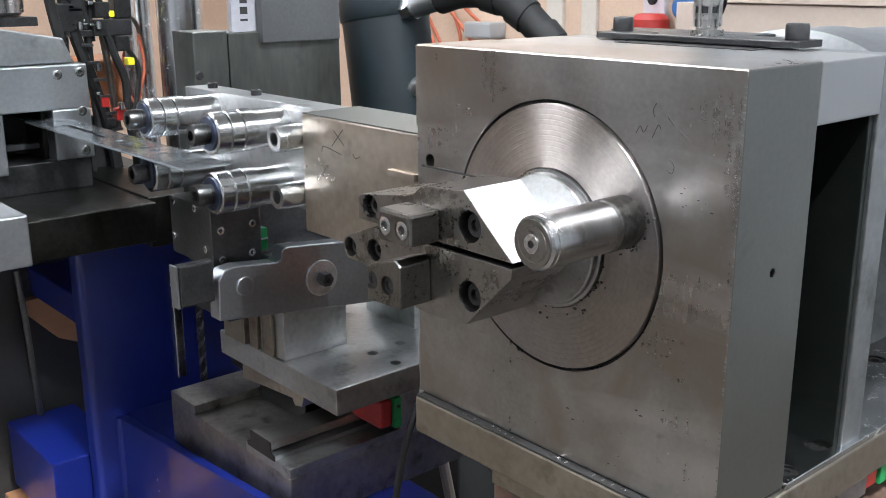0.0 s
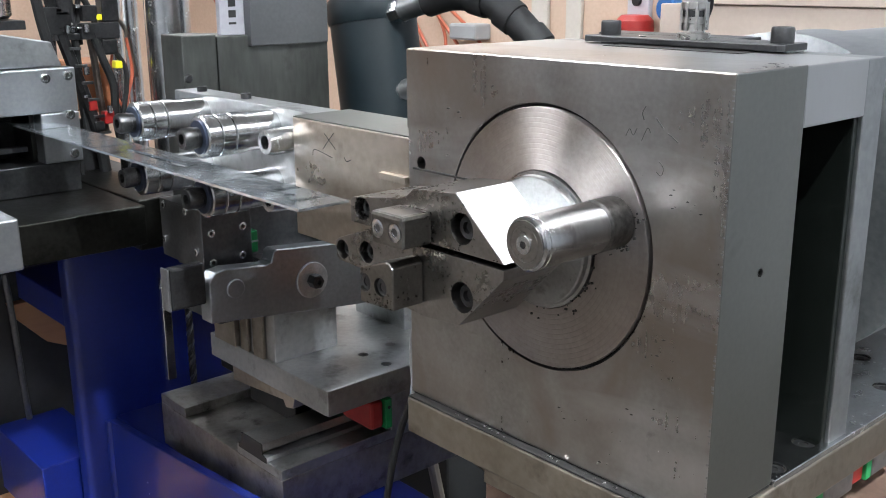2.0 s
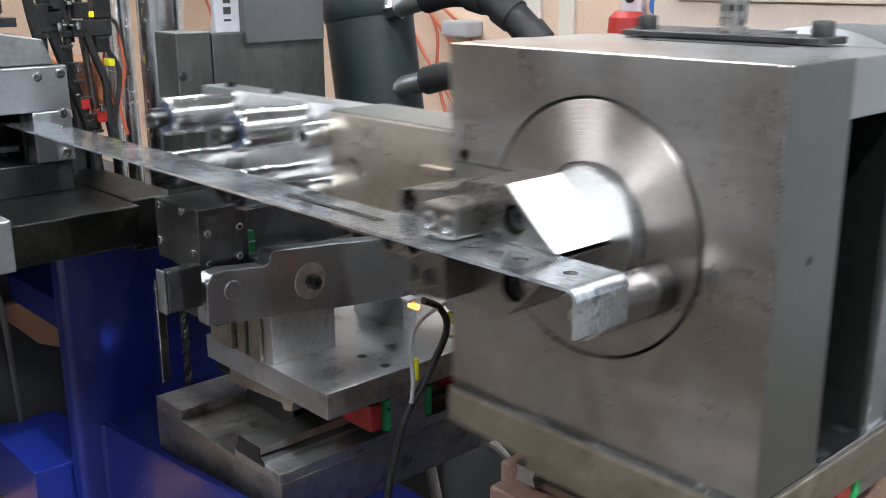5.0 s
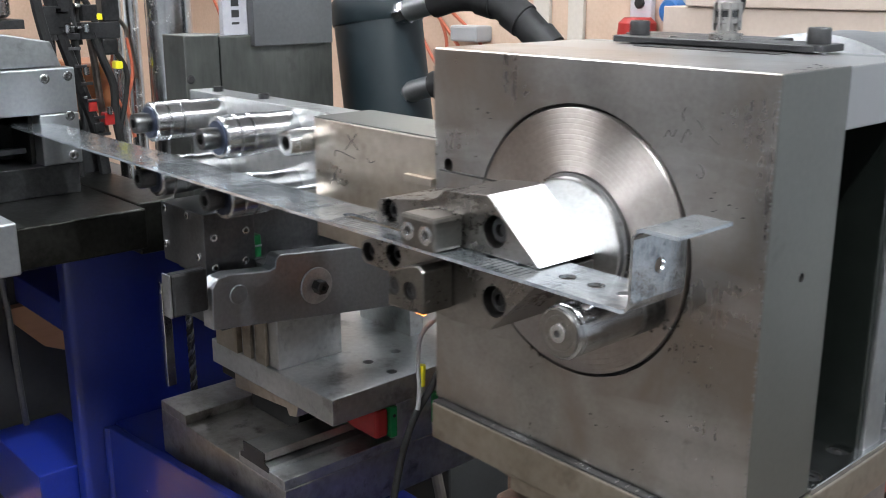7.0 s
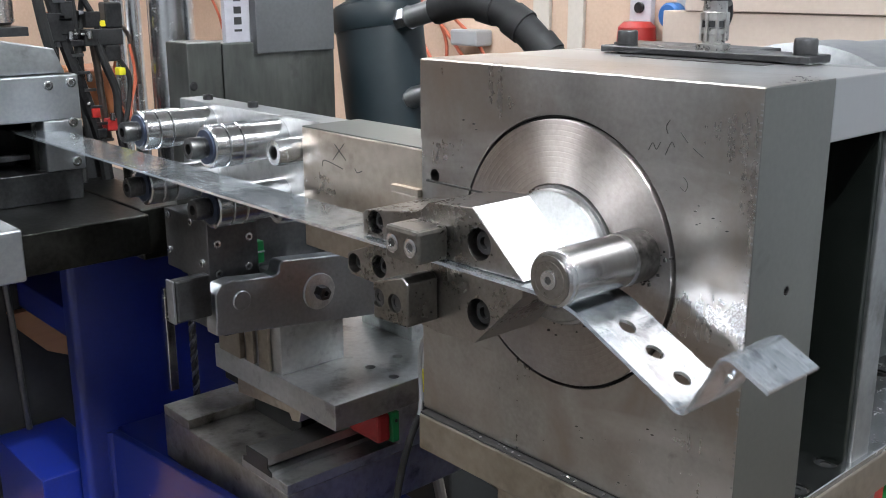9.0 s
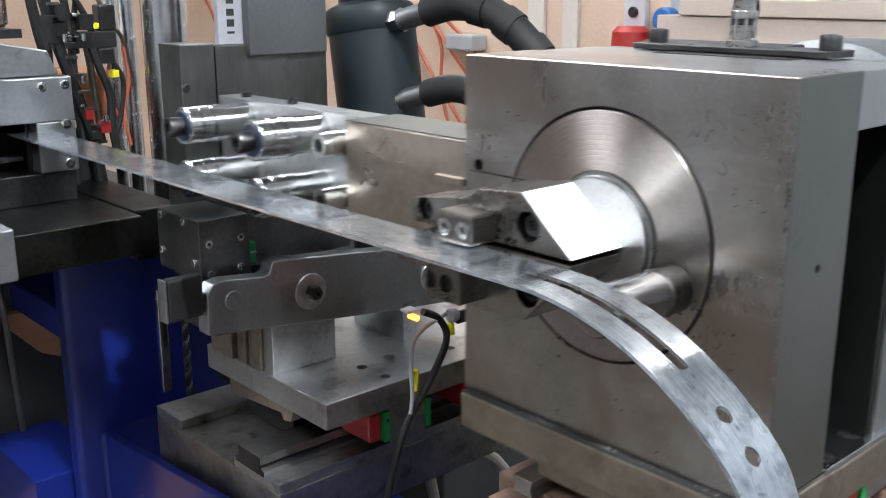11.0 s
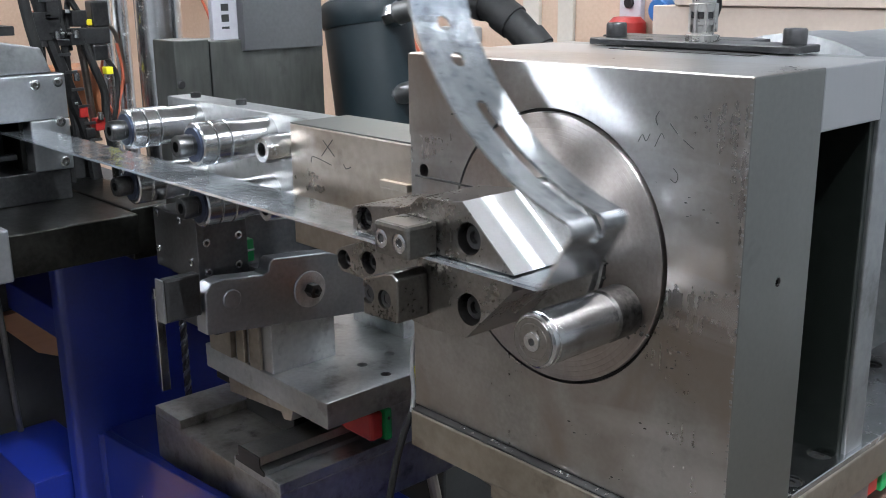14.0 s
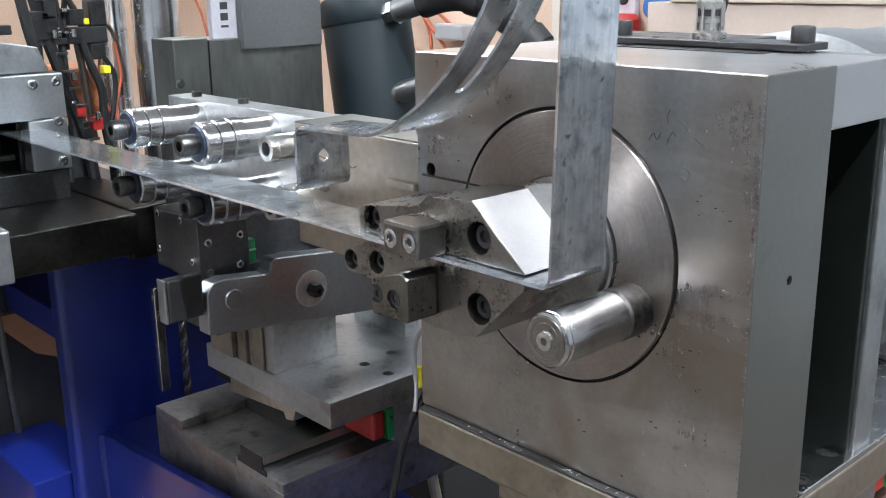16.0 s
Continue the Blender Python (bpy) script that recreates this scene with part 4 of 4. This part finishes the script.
part("valve", box(-1.006, -0.984, 0.038, 0.056, 1.210, 1.264, 0.0015), BLACK, rack)
part("valve", box(-1.006, -0.984, 0.092, 0.103, 1.227, 1.236, 0.0015), YELLOW, rack)
part("valve", box(-1.006, -0.984, 0.117, 0.128, 1.155, 1.166, 0.0015), YELLOW, rack)
part("valve", box(-1.006, -0.984, 0.070, 0.083, 1.095, 1.112, 0.0015), RED, rack)
part("valve", box(-1.006, -0.984, 0.092, 0.108, 1.073, 1.092, 0.0015), RED, rack)
part("valve", box(-1.006, -0.984, 0.076, 0.091, 1.064, 1.078, 0.0015), BLACK, rack)
part("valve", box(-1.006, -0.984, 0.064, 0.070, 1.114, 1.119, 0.0015), CHROME, rack)
part("valve", box(-1.006, -0.984, 0.014, 0.023, 1.164, 1.178, 0.0015), RED, rack)
part("drag_chain", tube([(-0.995, 0.026, 1.285), (-0.995, 0.042, 1.21), (-0.995, 0.063, 1.137), (-0.995, 0.083, 1.062), (-0.995, 0.09, 1.0)], 0.0095, 8), BLACK, rack)
part("drag_chain", tube([(-0.985, 0.004, 1.29), (-0.985, 0.012, 1.23), (-0.985, 0.02, 1.19)], 0.008, 8), RUBBER, rack)
for k in range(9):
    part("chain_link", box(-0.9862, -0.984, 0.028 + 0.0068 * k, 0.046 + 0.0068 * k, 1.262 - 0.0255 * k, 1.2665 - 0.0255 * k, 0.0006), GUIDE, rack)
part("solenoid", box(-1.01, -0.985, 0.1, 0.124, 1.176, 1.2, 0.003), BLACK, rack)
part("solenoid", box(-1.01, -0.985, 0.104, 0.13, 1.224, 1.262, 0.003), BLACK, rack)
part("manifold", box(-1.02, -0.99, 0.03, 0.1, 1.2, 1.209, 0.001), GUIDE, rack)
for hy, hz in ((0.048, 1.216), (0.076, 1.216), (0.03, 1.13), (0.07, 1.155), (0.1, 1.095)):
    part("hose_fitting", lathe(rounded(0.0042, hz - 0.006, hz + 0.006, 0.001), (-0.982, hy, 0), "z", 12), CHROME, rack, "", True)
for pts_, rad, hm in (([(0.088, 1.21), (0.1, 1.17), (0.113, 1.13), (0.112, 1.08), (0.12, 1.02)], 0.0065, RUBBER), ([(0.12, 1.18), (0.135, 1.15), (0.128, 1.1), (0.112, 1.055)], 0.004, RUBBER), ([(0.06, 1.29), (0.088, 1.24), (0.096, 1.2)], 0.005, RUBBER),
                      ([(0.14, 1.2), (0.145, 1.15), (0.132, 1.1), (0.14, 1.05)], 0.003, COPPER), ([(0.018, 1.2), (0.034, 1.14), (0.05, 1.08), (0.052, 1.0)], 0.005, RUBBER), ([(0.1, 1.29), (0.118, 1.24), (0.14, 1.21), (0.15, 1.14)], 0.0035, PIPE)):
    part("hose", tube([(-0.99, hy, hz) for hy, hz in pts_], rad, 8), hm, rack, "", True)
part("orange_housing", box(-1.2, -1.08, 0.102, 0.171, 1.078, 1.158, 0.006), ORANGEPAINT, rack, "orange painted housing")
part("bracket", box(-1.03, -1.015, 0.02, 0.1, 0.95, 1.08, 0.001), BLACK, rack)

rods = thing("guide_rods", (-1.0, 0.25, 0.8), "bright chromed upright guide rods", "rods")
for x, y, r in ((-0.95, 0.19, 0.034), (-1.02, 0.163, 0.012), (-1.06, 0.155, 0.011)):
    part("rod", lathe(rounded(r, 0.8, 1.9, 0.002), (x, y, 0), "z", 36), CHROME, rods, "", True)

# ---------------------------------------------------------------- press column and cylinder behind
press = thing("press_column", (-0.76, 0.2, 0.0), "grey steel press column with cover plate and label", "press")
part("slab", box(-0.757, -0.70, 0.081, 0.1305, 0.905, 1.2165, 0.0015), COLUMN, press)
part("slab", box(-0.78, -0.703, 0.1335, 0.31, 0.84, 1.2135, 0.0015), COLUMN, press)
part("cover", box(-0.71, -0.694, 0.18, 0.305, 1.199, 1.55, 0.001), GREYSTEEL, press, "grey cover plate")
lab = part("label_plate", box(-0.722, -0.712, 0.145, 0.190, 1.2137, 1.55, 0.001), LABEL, press, "white label with dark lettering")
for z0, h in ((1.2275, 0.003), (1.2365, 0.0095), (1.2505, 0.009), (1.266, 0.009), (1.2805, 0.008)):
    part("label_bar", box(-0.7121, -0.7115, 0.158, 0.169, z0, z0 + h, 0), INK, lab)
part("side_screw", lathe(rounded(0.006, -0.708, -0.698, 0.002), (0, 0.088, 1.162), "x", 16), BLACK, press)
cyl = thing("press_cylinder", (-0.74, 0.42, 0.9), "dark lacquered hydraulic cylinder with black hose", "cylinder")
lean = Matrix.Translation((-0.745, 0.42, 1.27)) @ Euler((0, radians(-9), 0)).to_matrix().to_4x4()


def leaning(bm):
    bmesh.ops.transform(bm, matrix=lean, verts=bm.verts)
    return bm


part("barrel", leaning(lathe([(0.055, -0.42), (0.066, -0.41), (0.066, -0.03), (0.063, -0.012), (0.05, -0.006)], (0, 0, 0), "z", 56)), TEAL, cyl, "dark blue-green lacquered barrel", True)
part("collar", leaning(lathe([(0.0675, -0.05), (0.069, -0.045), (0.069, -0.022), (0.0655, -0.014)], (0, 0, 0), "z", 56)), TEAL, cyl, "", True)
part("head", leaning(lathe([(0.046, -0.006), (0.046, 0.2)], (0, 0, 0), "z", 40)), BLACK, cyl, "", True)
for z, drop in ((1.233, 0.0), (1.118, 0.0)):
    a = Vector((-0.69, 0.41, z))
    x1 = -0.575
    part("fitting", tube([a, a + Vector((0.03, 0.005, 0.008))], 0.018, 8), CHROME, cyl, "zinc plated fitting")
    part("ferrule", tube([a + Vector((0.028, 0.005, 0.007)), a + Vector((0.078, 0.012, 0.02))], 0.0155, 14), GREYSTEEL, cyl, "", True)
part("hose", tube([(-0.613, 0.422, 1.252), (-0.57, 0.43, 1.262), (-0.52, 0.44, 1.258), (-0.475, 0.45, 1.236), (-0.43, 0.46, 1.195), (-0.38, 0.48, 1.14), (-0.35, 0.5, 1.0)], 0.021, 14), RUBBER, cyl, "black hydraulic hose", True)
part("hose", tube([(-0.613, 0.422, 1.138), (-0.57, 0.43, 1.148), (-0.53, 0.44, 1.142), (-0.49, 0.45, 1.12), (-0.46, 0.46, 1.07), (-0.44, 0.47, 0.98)], 0.02, 14), RUBBER, cyl, "black hydraulic hose", True)
for a, b in (((-0.535, 0.437, 1.2605), (-0.51, 0.442, 1.2545)), ((-0.488, 0.447, 1.2435), (-0.468, 0.4515, 1.231)), ((-0.447, 0.456, 1.2125), (-0.43, 0.46, 1.195))):
    part("wrap", tube([a, b], 0.0238, 14), RUBBER, cyl, "black tape wrap", True)
single("bench", box(-1.5, -1.0, 0.8, 1.3, 0.0, 0.9, 0.006), DARKPAINT, "dark painted steel bench behind the press", "bench")

frame_ = thing("blue_frame", (-0.88, 0.1, 0), "blue painted welded machine frame", "frame")
part("upright", bevelled(box(-0.898, -0.86, -0.037, 0.3, 0, 0.925, 0), 0.009, 4), BLUE, frame_, "", True)
part("weld", tube([(-0.857, 0.0, 0.655), (-0.857, 0.0, 0.5), (-0.857, 0.0, 0.3)], 0.006, 8), BLUE, frame_, "", True)
part("long_beam", prism([(-0.859, 0.655), (-0.36, 0.702), (-0.36, 0.0), (-0.859, 0.0)], 0.0, 0.012, 0.002), BLUE, frame_)
part("cross_beam", box(-0.859, -0.36, 0.0125, 0.2, 0.3, 0.659, 0.002), BLUE, frame_)
part("end_beam", box(-0.3595, -0.345, 0.012, 0.2, 0.3, 0.655, 0.002), BLUE, frame_)
for k in range(11):
    part("drip", lathe([(0.0008, 0.0), (0.0018, 0.0006), (0.0006, 0.0014)], (-0.74 + 0.002 * (k % 3), -0.0003, 0.60 - 0.017 * k), "y", 8), WHITE, frame_)
part("back_beam", box(-1.1, -0.9, -0.03, 0.06, 0.795, 0.84, 0.002), BLUE, frame_)
part("low_beam", box(-1.1, -0.9, -0.09, 0.02, 0.48, 0.59, 0.002), BLUE, frame_)
single("brown_board", prism([(-0.045, 0.784), (0.005, 0.785), (0.05, 0.785), (0.05, 0.69), (0.007, 0.71), (-0.036, 0.758)], -1.12, -1.1, 0.001, "x"), WOOD, "brown wooden board wedged behind the frame", "board")
single("drain_pipe", tube([(-1.09, -0.05, 0.84), (-1.09, -0.046, 0.77), (-1.09, -0.041, 0.627), (-1.09, -0.03, 0.4), (-1.09, -0.03, 0.0)], 0.005), GUIDE, "thin dark grey pipe beside the cabinet", "pipe", smooth=True)
pallet = thing("wood_pallet", (-1.1, -0.02, 0), "worn wooden pallet boards on the floor", "pallet")
for k in range(3):
    part("board", box(-1.14, -0.95, -0.2 + 0.1 * k, -0.11 + 0.1 * k, 0.43, 0.452, 0.002), WOOD, pallet)
part("bearer", box(-1.12, -0.97, -0.2, 0.09, 0.0, 0.43, 0.002), WOOD, pallet)
single("inner_plate", box(-0.80, -0.79, 0.068, 0.081, 0.72, 0.875, 0.001), CHROME, "narrow bright steel strip beside the blue frame", "plate")
for k, m in enumerate((RUBBER, GUIDE, RUBBER)):
    pts = [(-0.800 + 0.003 * math.sin(2.1 * i + 2.1 * k), 0.112 + 0.003 * math.cos(2.1 * i + 2.1 * k), 0.88 - 0.008 * i) for i in range(26)]
    single("twisted_cable", tube(pts, 0.0032, 6, 3), m, "twisted cable hanging beside the blue frame", "cable", "hanging cables", smooth=True)
single("floor_hose", tube([(-0.7, 0.6, 0.012), (-0.72, 0.55, 0.3), (-0.73, 0.52, 0.47), (-0.72, 0.5, 0.525), (-0.66, 0.52, 0.535), (-0.6, 0.6, 0.45), (-0.57, 0.64, 0.012)], 0.01), PALE, "pale hose looping behind the frame", "hose", smooth=True)
single("back_panel", box(-0.75, 0.1, 0.95, 1.0, 0.0, 0.75, 0.004), OLIVE, "olive green painted panel behind the bed", "panel")

# ---------------------------------------------------------------- the strip
SZ, SW, ST, SY = 1.0965, 0.054, 0.0024, -0.0455
XB = 0.033
S_A, S_B, S_C, S_D, S_E, S_END = 0.030, 0.079, 0.378, 0.428, 0.6145, 1.75
ARC0, ARC1 = 0.166, 0.370
PRESS, LIFT, RELAX = "press", "lift", "relax"
strip = thing("steel_strip", (-0.4, SY, SZ), "galvanised steel strip with slot and holes, bent step by step", "strip")


def half_hole(s):
    """Half the opening across the strip at the length s from its end."""
    h = 0.0
    for c, r in ((0.055, 0.005), (0.100, 0.006), (0.124, 0.006), (0.148, 0.006), (0.188, 0.006), (0.216, 0.006)):
        if abs(s - c) < r:
            h = max(h, math.sqrt(r * r - (s - c) ** 2))
    for a, b, r in ((0.25, 0.392, 0.005),):
        if a <= s <= b:
            e = min(s - a, b - s, r)
            h = max(h, math.sqrt(max(r * r - (r - e) ** 2, 0)))
    return h


def strip_mesh(s0, s1):
    """The strip from s0 to s1 in its own space: x to the free end, from its rear end."""
    cuts = {s0, s1}
    s = s0
    while s < s1:
        if half_hole(s) > 0 or half_hole(s + 0.001) > 0 or half_hole(s - 0.001) > 0:
            cuts.add(s)
        s += 0.0008
    cuts = sorted(cuts, reverse=True)
    bm = bmesh.new()
    hs = [half_hole(c) for c in cuts]
    for side in (-1, 1):
        rows = []
        for c, h in zip(cuts, hs):
            x = s1 - c
            rows.append([bm.verts.new((x, side * w, z)) for w, z in ((SW / 2, -ST / 2), (SW / 2 - 0.0004, ST / 2), (h, ST / 2), (h, -ST / 2))])
        for i in range(len(rows) - 1):
            a, b = rows[i], rows[i + 1]
            for k in range(4):
                if k == 2 and hs[i] == 0 and hs[i + 1] == 0:
                    continue
                bm.faces.new((a[k], a[(k + 1) % 4], b[(k + 1) % 4], b[k]))
        bm.faces.new(rows[0])
        bm.faces.new(rows[-1])
    bmesh.ops.remove_doubles(bm, verts=bm.verts, dist=1e-6)
    if s1 - s0 < 0.01:
        for v in bm.verts:
            v.co.x += -0.0004 if v.co.x < 1e-5 else 0.0004 if v.co.x > s1 - s0 - 1e-5 else 0
    uv = bm.loops.layers.uv.new("along")
    for fa in bm.faces:
        for lo in fa.loops:
            lo[uv].uv = (s1 - lo.vert.co.x, lo.vert.co.y + 2 * lo.vert.co.z)
    return bm


def zone(c, half=0.005, n=5):
    return [c - half + 2 * half * i / n for i in range(n + 1)]


edges = [0.0, 0.147, 0.15, 0.153] + zone(S_A) + zone(S_B) + [ARC0 + (ARC1 - ARC0) * i / 40 for i in range(41)] + zone(S_C) + zone(S_D) + zone(S_E) + [S_END]
edges = sorted(set(round(e, 5) for e in edges))
JOINTS = []  # s, angle, kind
for c, ang in ((S_A, -90), (S_B, 90), (S_C, 105), (S_D, 56), (S_E, 88)):
    zs = [e for e in edges if abs(e - c) < 0.0052]
    JOINTS += [(e, radians(ang) / len(zs), c) for e in zs]
arcs = [e for e in edges if ARC0 - 1e-6 <= e <= ARC1 + 1e-6]
JOINTS += [(e, radians(-53) / len(arcs), None) for e in arcs]
JOINTS += [(e, radians(-14) / 5, PRESS) for e in arcs[:5]]
JOINTS += [(e, radians(2.7), LIFT) for e in (0.147, 0.15, 0.153)] + [(e, radians(-9) / 6, RELAX) for e in edges if abs(e - S_B) < 0.0052]
segments = []
for a, b in zip(edges, edges[1:]):
    ob = raw_part("strip_segment", strip_mesh(a, b), STRIP, strip)
    segments.append((a, b, ob))


def ramp(t, table):
    """Smooth steps through (time, value) pairs."""
    if t <= table[0][0]:
        return table[0][1]
    for (t0, v0), (t1, v1) in zip(table, table[1:]):
        if t <= t1:
            u = (t - t0) / (t1 - t0)
            return v0 + (v1 - v0) * u
    return table[-1][1]


FEED = [(0, -0.472), (0.2, -0.470), (0.9, -0.249), (2.1, -0.247), (2.9, 0.030), (3.4, 0.031), (3.6, 0.045), (3.75, 0.046), (3.85, 0.057), (4.0, 0.089), (4.1, 0.097), (4.2, 0.098), (4.8, 0.081), (6.35, 0.081), (7.0, 0.164), (8.1, 0.163), (8.3, 0.156), (8.5, 0.156), (8.6, 0.165), (9.0, 0.216),
        (9.2, 0.236), (10.7, 0.377), (12.7, 0.380), (13.15, 0.428), (13.95, 0.430), (14.4, 0.6145), (15.65, 0.6165), (16.0, 0.6345)]
BENDS = {S_A: [(3.0, 0), (3.3, 1)], S_B: [(5.1, 0), (5.6, 1)], LIFT: [(7.8, 0), (7.95, 1), (8.3, 1), (8.4, 0.15), (8.5, 0.15), (8.6, 0)], RELAX: [(7.8, 0), (7.95, 1), (8.6, 1), (8.8, 0.4), (9.0, 0)], PRESS: [(8.6, 0), (8.7, 0.38), (8.8, 0.5), (9.0, 1)], S_C: [(11.9, 0), (12.0, 0.42), (12.1, 0.78), (12.2, 0.93), (12.3, 1)], S_D: [(13.2, 0), (13.4, 0.97), (13.5, 1.09), (13.7, 1.09), (14.0, 1.05), (14.4, 1.0)],
         S_E: [(14.7, 0), (14.8, 0.1), (14.9, 0.28), (15.0, 0.47), (15.1, 0.72), (15.2, 0.92), (15.4, 1.02), (15.6, 1.0)]}
SLIDE = [(0, 0), (4.1, 0), (4.3, 0.012), (4.6, 0.09), (4.9, 0.09), (5.1, 0), (6.75, 0), (6.9, 0.006), (7.0, 0.0175), (7.15, 0.06), (7.3, 0.088), (7.5, 0.0905), (7.8, 0.085), (8.0, 0.0305), (8.12, 0.006), (8.25, 0),
         (10.8, 0), (11.1, 0.085), (11.3, 0.074), (11.4, 0.07), (11.5, 0.058), (11.6, 0.02), (11.7, 0), (15.9, 0), (16.0, 0.0015)]
PIN = [(0, 20.4), (3.0, 21), (3.1, 8), (3.2, -9), (3.3, -18), (3.4, -19), (3.5, -4), (3.6, 14), (3.7, 21), (4.6, 21), (4.9, -24), (5.1, -23), (5.6, 14), (5.9, -24), (7.4, -24), (7.48, 0), (7.58, 20), (8.1, 20), (8.4, 12), (10.7, 12), (10.9, -10), (11.1, -23),
       (11.8, -20), (11.9, -18), (12.0, -2), (12.1, 24), (12.2, 31), (12.35, 33), (12.4, 26), (12.5, 6), (12.6, -20), (12.8, -24), (13.2, -23.5), (13.3, -8), (13.4, 1), (13.6, 0), (13.8, -24), (14.7, -23), (14.8, -11), (14.9, -5), (15.0, 0), (15.2, 14), (15.4, 21), (15.55, 16), (15.7, -5), (15.8, -17), (16.0, -24)]
TICKS = [i / 10 for i in range(161)]


def strip_poses(t):
    """The pose of every segment at t: straight behind the jaws, turned at each bend made by then."""
    f = ramp(t, FEED)
    x, z, turn, out = XB + f - S_END, SZ, 0.0, []
    bend = {}
    for s, ang, c in JOINTS:
        k = ramp(t, BENDS[c]) if c else min(max((f - s + 0.006) / 0.012, 0), 1)
        bend[round(s, 5)] = bend.get(round(s, 5), 0) + ang * k
    for a, b, ob in reversed(segments):
        out.append((ob, x, z, turn))
        x += (b - a) * math.cos(turn)
        z += (b - a) * math.sin(turn)
        turn += bend.get(round(a, 5), 0)
    return out


def pruned(rows, same):
    keep = [r for i, r in enumerate(rows) if i in (0, len(rows) - 1) or not (same(rows[i - 1], r) and same(r, rows[i + 1]))]
    return keep


def motions():
    o = ORIGIN[strip.name]
    tracks = {}
    for t in TICKS:
        for ob, x, z, turn in strip_poses(t):
            tracks.setdefault(ob, []).append((t, (x - o.x, z - o.z, turn)))
    for ob, rows in tracks.items():
        rows = pruned(rows, lambda p, q: max(abs(u - v) for u, v in zip(p[1], q[1])) < 1e-5)
        walk(ob, [(t, pose(x, 0, z, 0, -math.degrees(turn), 0)) for t, (x, z, turn) in rows])
    walk(head, [(t, pose(HEAD_AT.x, HEAD_AT.y + d, HEAD_AT.z)) for t, d in SLIDE])
    walk(spindle, [(t, pose(SP.x, SP.y, SP.z, 0, -a, 0)) for t, a in PIN])


motions()
